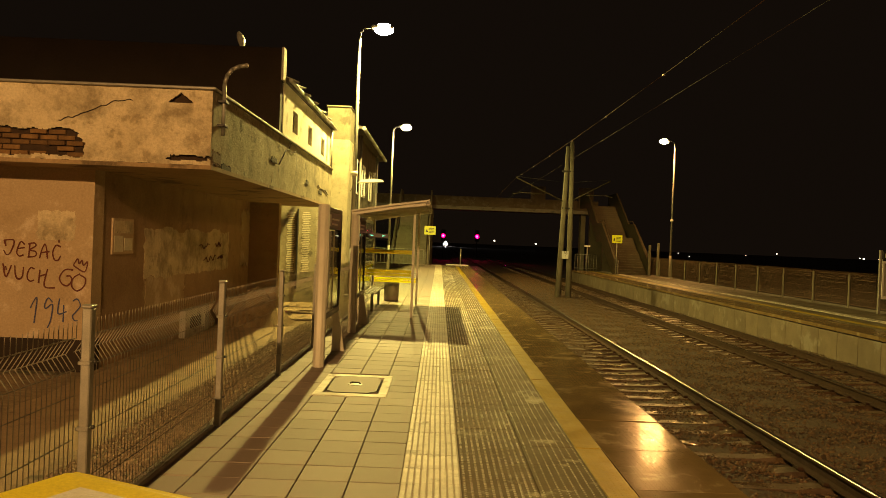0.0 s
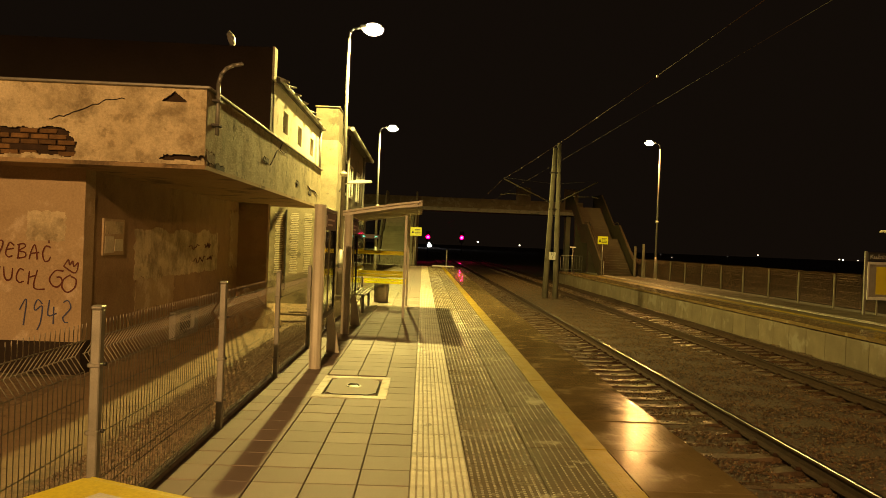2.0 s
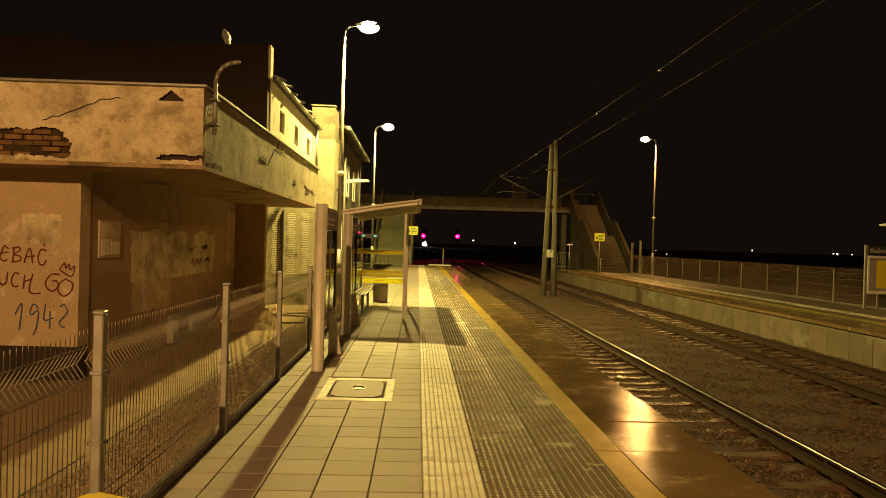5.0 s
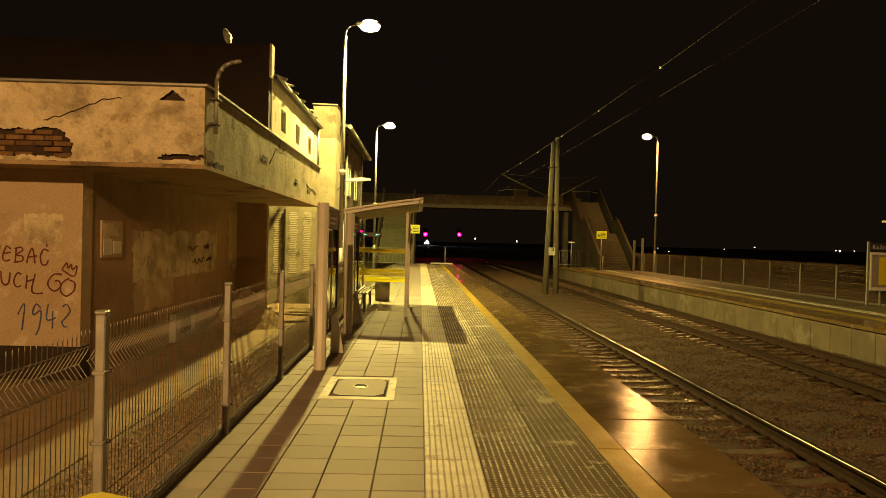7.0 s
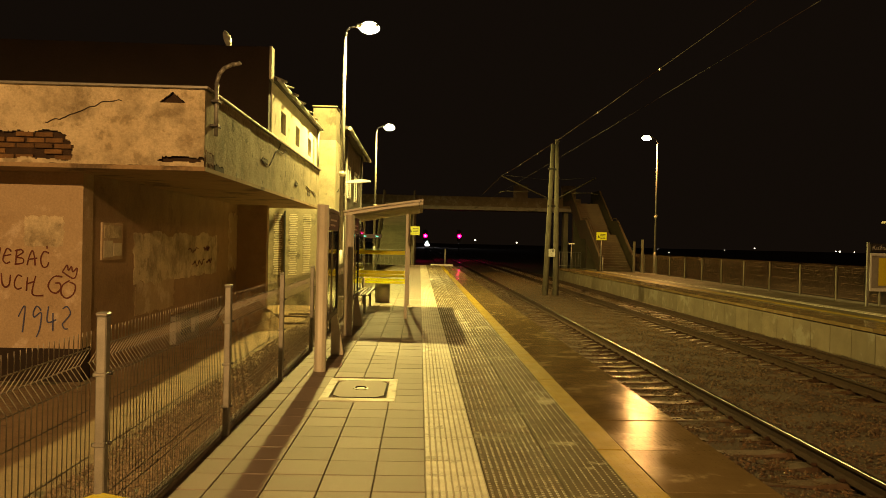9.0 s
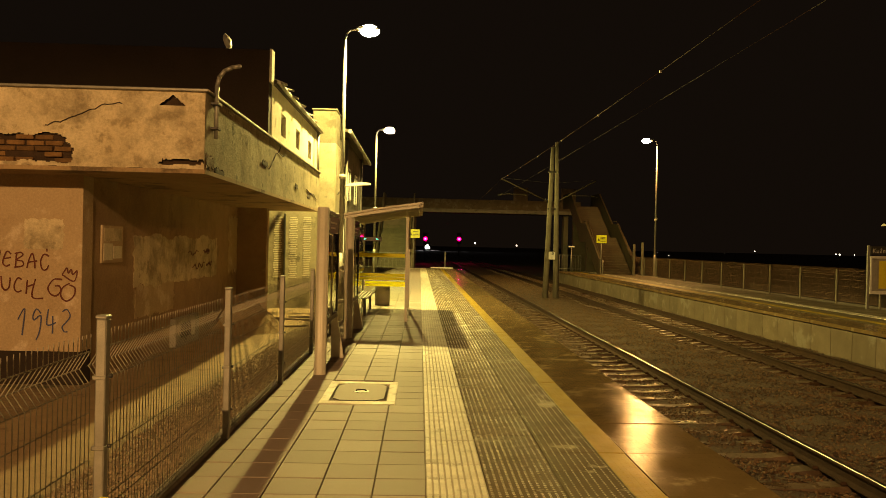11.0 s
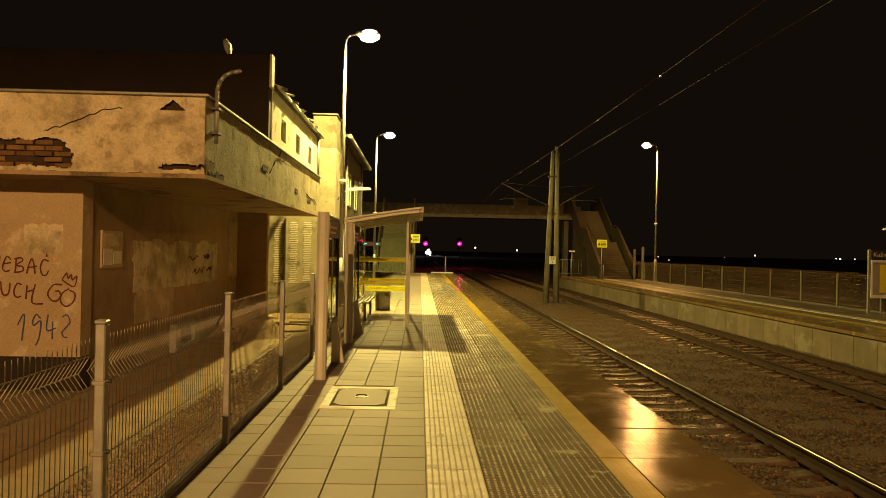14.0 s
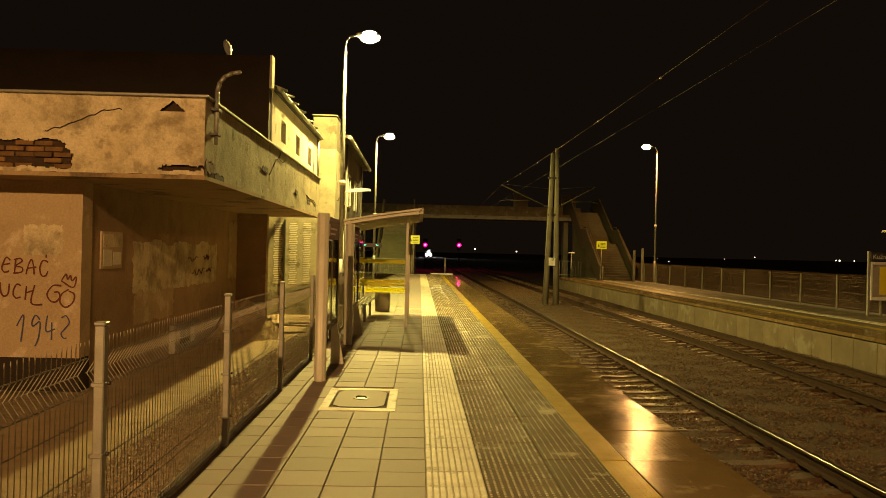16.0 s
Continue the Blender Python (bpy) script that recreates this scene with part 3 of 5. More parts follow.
# ---- street lamps ----


def street_lamp(x, y, top, side, glow_mat, label):
    """A tapered steel pole with a short curved arm and a lit glass luminaire; side is the way its arm points."""
    t = thing("street_lamp", x, y, 0, label, "street lamp", "platform lamps")
    b = bmesh.new()
    rod(b, (0, 0, -0.06), (0, 0, 1.4), 0.095, 0.085, 14)
    rod(b, (0, 0, 1.4), (0, 0, top - 0.3), 0.07, 0.05, 14)
    box(b, -0.16, 0.16, -0.16, 0.16, -0.06, 0.02, 0.01)
    part("pole", b, M["zinc"], t)
    part("pole_band", rod(bmesh.new(), (0, 0, 3.6), (0, 0, 3.74), 0.1, seg=14), M["grey_paint"], t)
    part("arm", tube(bmesh.new(), [(0, 0, top - 0.32), (side * 0.03, 0, top - 0.12), (side * 0.14, 0, top), (side * 0.36, 0, top + 0.04)], 0.035, 10), M["zinc"], t)
    h = bmesh.new()
    box(h, side * 0.33, side * 1.0, -0.15, 0.15, top - 0.01, top + 0.1, 0.035)
    head = part("luminaire", h, M["grey_paint"], t)
    g = bmesh.new()
    s = bmesh.ops.create_uvsphere(g, u_segments=14, v_segments=8, radius=1.0)
    bmesh.ops.transform(g, matrix=Matrix.LocRotScale((side * 0.72, 0, top - 0.0), None, (0.31, 0.20, 0.18)), verts=s["verts"])
    part("lamp_glass", g, glow_mat, head, "glowing glass bowl")
    return t


street_lamp(-2.36, 23.4, 8.06, 1, M["lamp_glow"], "tall grey lamp post with glowing lamp behind the shelter")
street_lamp(-2.55, 43.7, 8.06, 1, M["lamp_glow"], "tall grey lamp post with glowing lamp near the footbridge")
street_lamp(15.22, 50.0, 8.75, -1, M["lamp_glow_warm"], "tall grey lamp post with orange glowing lamp on the opposite platform")
street_lamp(-2.36, -12.0, 8.06, 1, M["lamp_glow"], "tall grey lamp post with glowing lamp on the platform")
# Unseen post that goes with the added fill light on the right.
street_lamp(15.1, -2.0, 8.75, -1, M["lamp_glow_warm"], "unseen lamp post added behind the camera by the opposite fence")

# ---- details on the building ----


def text_part(word, size, material, parent, m, name="lettering", thin=0.0, align="LEFT"):
    cu = bpy.data.curves.new(name, "FONT")
    cu.body, cu.size, cu.extrude, cu.offset, cu.align_x = word, size, 0.0015, thin, align
    cu.materials.append(material)
    ob = new(name, cu)
    ob.parent = parent
    ob.matrix_basis = m
    return ob


B0 = Vector((6, -17, 0.45))


GLYPHS = {}


def glyph(ch, *strokes):
    """A hand-sprayed letter: strokes of points in a box 10 wide and 10 high."""
    GLYPHS[ch] = strokes


glyph("J", [(0, 10), (10, 10), (7, 2), (3, 0), (0, 3)], [(0, 10), (2, 6)])
glyph("E", [(9, 8), (5, 10), (2, 6), (1, 2), (4, 0), (8, 1)], [(2, 5), (9, 6)])
glyph("B", [(1, 0), (2, 10)], [(0, 9), (6, 10), (8, 8), (2, 5), (8, 4), (8, 1), (0, 0)])
glyph("A", [(0, 0), (2, 6), (5, 10), (7, 6), (8, 0)], [(1, 4), (10, 5)])
glyph("C", [(8, 9), (4, 10), (1, 6), (1, 2), (4, 0), (8, 1)])
glyph("c", [(9, 9), (4, 10), (1, 5), (3, 0), (7, 0), (9, 3)], [(7, 12), (7, 14)])
glyph("V", [(0, 10), (2, 5), (1, 6), (4, 0), (9, 9)], [(3, 8), (4, 5)])
glyph("U", [(0, 10), (1, 3), (4, 0), (8, 2), (9, 9)])
glyph("H", [(1, 10), (0, 0)], [(0, 5), (8, 7)], [(9, 11), (6, -2), (17, -3)])
glyph("G", [(10, 10), (4, 10), (0, 5), (2, 1), (6, 0), (9, 3), (8, 6), (5, 6)])
glyph("O", [(6, 10), (1, 7), (0, 2), (4, -1), (9, 2), (10, 7), (6, 9)])
glyph("M", [(0, 5), (3, 10), (4, 6), (6, 9), (7, 5), (10, 8), (8, 0), (1, 4), (0, 5)])
glyph("1", [(0, 5), (6, 10), (4, -2)])
glyph("9", [(8, 8), (4, 10), (1, 7), (2, 5), (8, 7), (7, 0), (4, -4)])
glyph("4", [(2, 10), (1, 3), (9, 4)], [(6, 7), (6, -1)])
glyph("8", [(2, 9), (6, 10), (9, 7), (5, 4), (2, 2), (4, 0), (7, 0)])


def smooth_line(pts, n=5):
    """Rounds a stroke's corners by an even curve through its points."""
    p = [pts[0], *pts, pts[-1]]
    out = []
    for a, b, c, d in zip(p, p[1:], p[2:], p[3:]):
        for i in range(n):
            t = i / n
            out.append(tuple(0.5 * (2 * b[k] + (c[k] - a[k]) * t + (2 * a[k] - 5 * b[k] + 4 * c[k] - d[k]) * t * t + (3 * b[k] - a[k] - 3 * c[k] + d[k]) * t ** 3) for k in (0, 1)))
    return out + [pts[-1]]


def sprayed(word, x, z, w, h, gap, drop, material, r):
    """One sprayed word on the front wall, as flat strokes of paint of uneven width."""
    for ch in word:
        bm = bmesh.new()
        for k, st in enumerate(GLYPHS[ch]):
            pts = smooth_line([(x + p[0] / 10 * w, z + p[1] / 10 * h) for p in st])
            rim = []
            for i, p in enumerate(pts):
                q, o = pts[min(i + 1, len(pts) - 1)], pts[max(i - 1, 0)]
                d = Vector((q[0] - o[0], q[1] - o[1])).normalized()
                e = r * (1 + 0.35 * noise.noise((p[0] * 9, p[1] * 9, k)))
                rim.append([bm.verts.new((p[0] - f * d.y * e, WY - 0.012 - 0.0004 * k - 0.00002 * i, p[1] + f * d.x * e)) for f in (-1, 1)])
            for u, v in zip(rim, rim[1:]):
                bm.faces.new((u[0], v[0], v[1], u[1]))
        bpart("graffiti", bm, material)
        x += gap * (1.35 if ch == "H" else 1)
        z += drop


sprayed("JEBAc", -6.18, 1.26, 0.145, 0.215, 0.178, -0.012, M["red_paint"], 0.011)
sprayed("VUCH", -6.19, 0.93, 0.145, 0.20, 0.18, -0.025, M["red_paint"], 0.011)
sprayed("GO", -5.34, 0.835, 0.20, 0.235, 0.185, -0.05, M["red_paint"], 0.011)
sprayed("M", -5.14, 1.05, 0.21, 0.19, 0.2, 0, M["red_paint"], 0.011)
sprayed("1948", -5.76, 0.32, 0.16, 0.32, 0.20, 0.0, M["blue_paint"], 0.010)


def ragged(bm, o, du, dv, w, h, amp, seed, n=26, thick=0.006):
    """A flat patch with an uneven outline, w by h, thick along du x dv: a plain middle with a ragged rim round it."""
    o, du, dv = Vector(o), Vector(du), Vector(dv)
    nrm = du.cross(dv) * thick
    gap = 0.42 * min(w, h)
    outer, inner = [], []
    for i in range(4 * n):
        s, k = divmod(i, n)
        f = k / n
        u, v = ((f, 0), (1, f), (1 - f, 1), (0, 1 - f))[s]
        d = amp * (noise.noise((u * 7 + seed, v * 7, 0)) + 0.5 * noise.noise((u * 23 + seed, v * 23, 4)) + 0.35 * noise.noise((u * 61 + seed, v * 61, 7)))
        d = max(-0.8 * gap, min(0.8 * gap, d))
        outer.append(o + du * (u * w + (d if s in (1, 3) else 0)) + dv * (v * h + (d if s in (0, 2) else 0)))
        inner.append(o + du * (gap + u * (w - 2 * gap)) + dv * (gap + v * (h - 2 * gap)))
    top = [bm.verts.new(p + nrm) for p in outer]
    low = [bm.verts.new(p) for p in outer]
    core = [bm.verts.new(p + nrm) for p in inner]
    mid = bm.verts.new(o + du * (w / 2) + dv * (h / 2) + nrm)
    for i in range(4 * n):
        j = (i + 1) % (4 * n)
        bm.faces.new((top[i], top[j], core[j], core[i]))
        bm.faces.new((core[i], core[j], mid))
        bm.faces.new((low[i], low[j], top[j], top[i]))
    return bm


bpart("plaster_patch", ragged(bmesh.new(), (WX - 0.02, 13.5, 0.84), (0, 1, 0), (0, 0, 1), 5.45, 0.9, 0.10, 3, n=70), M["plaster"], "bare pale plaster patch")
bpart("plaster_patch", ragged(bmesh.new(), (WX - 0.02, 13.6, 0.3), (0, 1, 0), (0, 0, 1), 2.1, 0.58, 0.09, 8, n=50, thick=0.004), M["graffiti_wall"], "beige scraped patch")
bpart("plaster_patch", ragged(bmesh.new(), (-5.7, WY, 1.5), (1, 0, 0), (0, 0, 1), 0.56, 0.44, 0.03, 5, n=40, thick=0.005), M["plaster"], "pale flaked patch on the front wall")
bpart("plaster_patch", ragged(bmesh.new(), (WX - 0.02, 20.1, 0.9), (0, 1, 0), (0, 0, 1), 0.9, 1.4, 0.14, 12, n=50, thick=0.008), M["graffiti_wall"])
rs = random.Random(12)
for k, (y, z, w) in enumerate(((16.6, 1.42, 0.75), (17.75, 1.44, 0.5), (16.9, 1.12, 0.95), (18.0, 1.16, 0.45))):
    g = bmesh.new()
    pts = [(WX - 0.004, y + w * i / 9, z + 0.07 * rs.uniform(-1, 1)) for i in range(10)]
    tube(g, pts, 0.009, 5)
    bpart("scrawl", g, M["red_paint"], "faded illegible scrawl")

nb = thing("notice_frame", WX, 12.5, 1.58, "pale paper notices in a shabby wall frame", "notice board")
part("backing", boxed(-0.02, 0.01, -0.42, 0.42, -0.28, 0.3, 0.005), M["graffiti_wall"], nb)
part("sheet", boxed(0.01, 0.016, -0.36, -0.02, -0.24, 0.02), M["plaster_pale"], nb, "weathered paper sheet")
part("sheet", boxed(0.01, 0.016, 0.03, 0.36, -0.22, -0.02), M["plaster_pale"], nb)
part("sheet", boxed(0.01, 0.014, -0.36, 0.36, 0.06, 0.26), M["plaster"], nb)

cv = thing("cellar_vent", WX + 0.03, 16.3, YARD, "concrete cellar vent frame with iron bars by the wall foot", "vent")
fr = bmesh.new()
for a, b, c, d in ((-0.8, -0.5, 0, 0.56), (0.5, 0.8, 0, 0.56), (-0.5, 0.5, 0.44, 0.56), (-0.5, 0.5, 0, 0.12)):
    box(fr, -0.05, 0.08, a, b, c, d, 0.01)
part("frame", fr, M["concrete"], cv)
for i in range(4):
    part("bar", rod(bmesh.new(), (0.02, -0.36 + 0.24 * i, 0.12), (0.02, -0.36 + 0.24 * i, 0.44), 0.012, seg=6), M["rail_rust"], cv)
part("opening", boxed(-0.06, -0.02, -0.5, 0.5, 0.12, 0.44), M["black"], cv)

# bare bricks where the fascia plaster has fallen
course = 0.076
brick_me = None
holder = bpart("brickwork", boxed(-9.4, -4.5, CY0 + 0.06, CY0 + 0.074, CZ0 + 0.02, CZ0 + 0.5), M["mortar"], "bare crumbling brickwork")
for r in range(5):
    z = CZ0 + 0.055 + r * course
    x = -8.0 + (0.13 if r % 2 else 0)
    end = -4.52 - (0.10, 0.02, 0.0, 0.2, 0.34)[r]
    while x < end - 0.1:
        w = min(0.24, end - x)
        if random.random() > (0.3, 0.12, 0.45, 0.12, 0.2)[r] + (0.5 if r == 4 and x < -5.3 else 0.0):
            if brick_me is None:
                ob = part("brick", boxed(-0.115, 0.115, 0, 0.05, 0, 0.062, 0.006), M["brick"], holder)
                brick_me = ob.data
            else:
                ob = share("brick", brick_me, holder, Matrix())
            ob.matrix_basis = Matrix.Translation(B0 + Vector((x + w / 2, CY0 + 0.006 + random.uniform(0, 0.04), z))) @ pose(0, 0, 0, 0, 0, random.uniform(-1.5, 1.5))
        x += 0.255

def crack(bm, pts, r):
    """A thin jagged line on the fascia through (x, z) points."""
    out = []
    for a, b in zip(pts, pts[1:]):
        for i in range(9):
            x, z = a[0] + (b[0] - a[0]) * i / 9, a[1] + (b[1] - a[1]) * i / 9
            out.append((x, CY0 - 0.008, z + 0.035 * noise.noise((x * 9, z * 9, 2)) + 0.015 * noise.noise((x * 31, z * 31, 5))))
    return tube(bm, out, r, 5)


cr = crack(bmesh.new(), [(-5.05, 3.18), (-4.75, 3.27), (-4.35, 3.45), (-4.0, 3.52)], 0.0065)
bpart("crack", cr, M["tar"], "long plaster crack")
for k, (y, z, w) in enumerate(((14.4, 3.1, 0.5), (18.2, 2.95, 0.35), (20.2, 2.85, 0.5))):
    bpart("chipped_spot", ragged(bmesh.new(), (CX + 0.008, y, z), (0, 1, 0), (0, 0, 1), w, 0.08, 0.06, 40 + k, thick=0.008), M["tar"])
for pts, r in (([(16.25, 3.66), (16.0, 3.50), (15.75, 3.46), (15.4, 3.26), (15.1, 3.1)], 0.011),
               ([(16.0, 3.50), (16.5, 3.48), (16.9, 3.58)], 0.008),
               ([(20.0, 3.05), (20.6, 2.98), (21.3, 3.0), (21.9, 2.9)], 0.009)):
    bpart("side_crack", tube(bmesh.new(), [(CX + 0.012, y, z) for y, z in pts], r, 5), M["tar"], "branching plaster crack")
bpart("chipped_corner", ragged(bmesh.new(), (CX + 0.01, CY0 + 0.02, 2.68), (0, 1, 0), (0, 0, 1), 0.42, 0.16, 0.08, 51, thick=0.01), M["brick"], "broken brown corner")
bpart("chipped_corner", ragged(bmesh.new(), (CX + 0.01, CY0 + 0.5, 2.62), (0, 1, 0), (0, 0, 1), 0.5, 0.09, 0.06, 57, thick=0.01), M["tar"])
# three ladder-like rows of short pale ribs on the wing wall
for x in (-4.55, -4.06, -3.62):
    rb = bmesh.new()
    for i in range(34):
        w = 0.09 + 0.05 * random.random()
        box(rb, x - w, x + w, 25.14, 25.155, 0.55 + 0.058 * i, 0.58 + 0.058 * i)
    tagged(bpart("plaster_ribs", rb, M["plaster_pale"], "row of pale plaster ribs on the wing"), kind="stuff")
for x, w in ((-4.32, 0.05),):
    bpart("wall_pipe", boxed(x - w / 2, x + w / 2, 25.03, 25.14, 0, 2.6, 0.01), M["dark_steel"], "dark square pipe")

pm = thing("pipe_mast", CX + 0.04, CY0 + 0.35, 3.1, "bent grey steel pipe mast clamped to the canopy corner", "mast")
part("pipe", tube(bmesh.new(), [(0.02, 0, 0.0), (0.02, 0, 0.74), (0.05, 0, 0.86), (0.12, 0, 0.95), (0.22, 0, 1.0), (0.33, 0, 1.02)], 0.03, 10), M["zinc"], pm)
for z in (0.12, 0.46):
    part("clamp", boxed(-0.05, 0.07, -0.09, 0.09, z, z + 0.035, 0.005), M["dark_steel"], pm)
ds = thing("satellite_dish", -4.18, 16.65, 5.72, "small white satellite dish on the gable top", "satellite dish")
g = bmesh.new()
s = bmesh.ops.create_uvsphere(g, u_segments=20, v_segments=8, radius=0.25)
bmesh.ops.delete(g, geom=[v for v in g.verts if v.co.z < 0.14], context="VERTS")
bmesh.ops.transform(g, matrix=Matrix.Translation((0.02, 0, 0.18)) @ pose(0, 0, 0, 78, 0, 76) @ Matrix.Translation((0, 0, -0.18)), verts=g.verts[:])
d = part("dish", g, M["white"], ds)
d.modifiers.new("thick", "SOLIDIFY").thickness = 0.012
part("bracket", tube(bmesh.new(), [(0, 0, 0), (0, 0, 0.16), (0.06, -0.03, 0.2)], 0.016), M["zinc"], ds)
wl = thing("wall_lamp", -2.71, 25.5, 3.55, "unlit white-shaded wall lamp on a bracket", "wall lamp")
part("bracket", tube(bmesh.new(), [(0, 0, -0.3), (0.1, 0, -0.08), (0.3, 0, 0.02)], 0.02), M["zinc"], wl)
sh = bmesh.new()
prism(sh, [(0.25, 0.0), (0.36, 0.09), (0.75, 0.14), (1.05, 0.12), (1.08, 0.06), (0.6, 0.02)], -0.12, 0.12)
part("shade", sh, M["white"], wl, "white enamel shade")

hp = thing("earth_heap", -4.05, 18.9, YARD, "heap of brown earth and rubble under the canopy", "heap")
g = bmesh.new()
bmesh.ops.create_grid(g, x_segments=26, y_segments=26, size=1.0)
for v in g.verts:
    v.co.y *= 1.5
    r = math.hypot(v.co.x / 0.85, (v.co.y + 0.35) / (0.9 if v.co.y < -0.35 else 1.8))
    v.co.z = max(0.0, 0.95 * (1 - r)) + (0.10 * noise.noise(v.co * 4) + 0.06 * noise.noise(v.co * 11)) * (1 if r < 0.95 else 0.1)
part("earth", g, M["earth"], hp)
for i, (x, y, r) in enumerate(((-3.3, 19.6, 20), (-3.2, 21.4, -8), (-3.1, 22.2, 14))):
    bd = thing("loose_board", x, y, YARD + 0.012, "old loose timber board lying by the earth heap", "board", "boards by the heap", rz=r)
    part("plank", boxed(-0.55, 0.55, -0.07, 0.07, 0, 0.04, 0.006), M["timber"], bd)

# ---- platform fence ----
FX = -1.61
POSTS = [1.42, 4.03, 6.66, 9.26, 11.86, 14.46, 17.06, 19.66, 22.26]


fence = thing("wire_fence", FX, 0, -0.06, "galvanised wire mesh fence with square posts along the platform", "fence")
pst = part("post", boxed(-0.026, 0.026, -0.03, 0.03, 0, 1.33, 0.006), M["zinc"], fence)
pcap = part("cap", boxed(-0.03, 0.03, -0.034, 0.034, 1.33, 1.35, 0.006), M["zinc"], pst)
clamps = []
for z in (0.30, 0.66, 1.02):
    clamps.append(part("clamp", boxed(-0.04, 0.028, -0.034, 0.034, z, z + 0.022, 0.004), M["zinc"], pst))
    clamps.append(part("bolt", rod(bmesh.new(), (0.034, 0.0, z + 0.018), (0.05, 0.0, z + 0.018), 0.011, seg=8), M["dark_steel"], pst))
pst.matrix_basis = pose(0, POSTS[0], 0)
for y in POSTS[1:]:
    q = share("post", pst.data, fence, pose(0, y, 0))
    for c in (pcap, *clamps):
        share(c.name.split(".")[0], c.data, q, Matrix())


def wire_panel(length, step, x=0.0):
    """A welded wire mesh panel along y with folded upper edge and spikes."""
    verts, faces = [], []

    def bar(p, q, r):
        p, q = Vector(p), Vector(q)
        d = (q - p).normalized()
        a = d.orthogonal().normalized() * r
        b = d.cross(a)
        o = len(verts)
        for c in (p, q):
            verts.extend([tuple(c + a), tuple(c + b), tuple(c - a), tuple(c - b)])
        for i in range(4):
            j = (i + 1) % 4
            faces.append((o + i, o + j, o + 4 + j, o + 4 + i))

    prof = [(0, 0.10), (0, 0.22), (0.0, 0.62), (0.0, 1.0), (-0.055, 1.08), (0.0, 1.17), (0.0, 1.26)]
    n = int(length / step)
    for i in range(n + 1):
        y = (length - n * step) / 2 + i * step
        for (xa, za), (xb, zb) in zip(prof, prof[1:]):
            bar((x + xa, y, za), (x + xb, y, zb), 0.0025)
    for xx, z in ((0, 0.13), (0, 0.30), (0, 0.36), (0, 0.62), (0, 0.86), (0, 1.0), (-0.055, 1.08), (0, 1.17)):
        bar((x + xx - 0.006, 0, z), (x + xx - 0.006, length, z), 0.0034)
    return verts, faces


pan = raw_mesh("wire_mesh", *wire_panel(2.5, 0.05), M["wire"])
pan.parent = fence
pan.matrix_basis = pose(-0.035, POSTS[0] + 0.045, 0)
kb = part("kerb_board", boxed(-0.025, 0.02, 0, 2.5, -0.02, 0.09, 0.006), M["concrete"], fence, "low concrete base board")
kb.matrix_basis = pan.matrix_basis
for y in POSTS[1:-1]:
    share("wire_mesh", pan.data, fence, pose(-0.035, y + 0.045, 0))
    share("kerb_board", kb.data, fence, pose(-0.035, y + 0.045, 0))

# ---- far fence ----
far_fence = thing("far_wire_fence", 14.7, 0, -0.03, "dark wire mesh fence with pale posts behind the opposite platform", "fence")
FAR_POSTS = [24.4 + 2.615 * i for i in range(13)]
fp = part("post", boxed(-0.025, 0.025, -0.03, 0.03, 0, 1.2, 0.006), M["mast_concrete"], far_fence)
fp.matrix_basis = pose(0, FAR_POSTS[0], 0)
fm = raw_mesh("wire_mesh", *wire_panel(2.53, 0.045), M["far_mesh"])
fm.parent = far_fence
fm.matrix_basis = pose(0.04, FAR_POSTS[0] + 0.04, 0)
for y in FAR_POSTS[1:]:
    share("post", fp.data, far_fence, pose(0, y, 0))
    share("wire_mesh", fm.data, far_fence, pose(0.04, y + 0.04, 0))

# ---- information cases ----


def clear(ob):
    ob.visible_shadow = False
    return ob


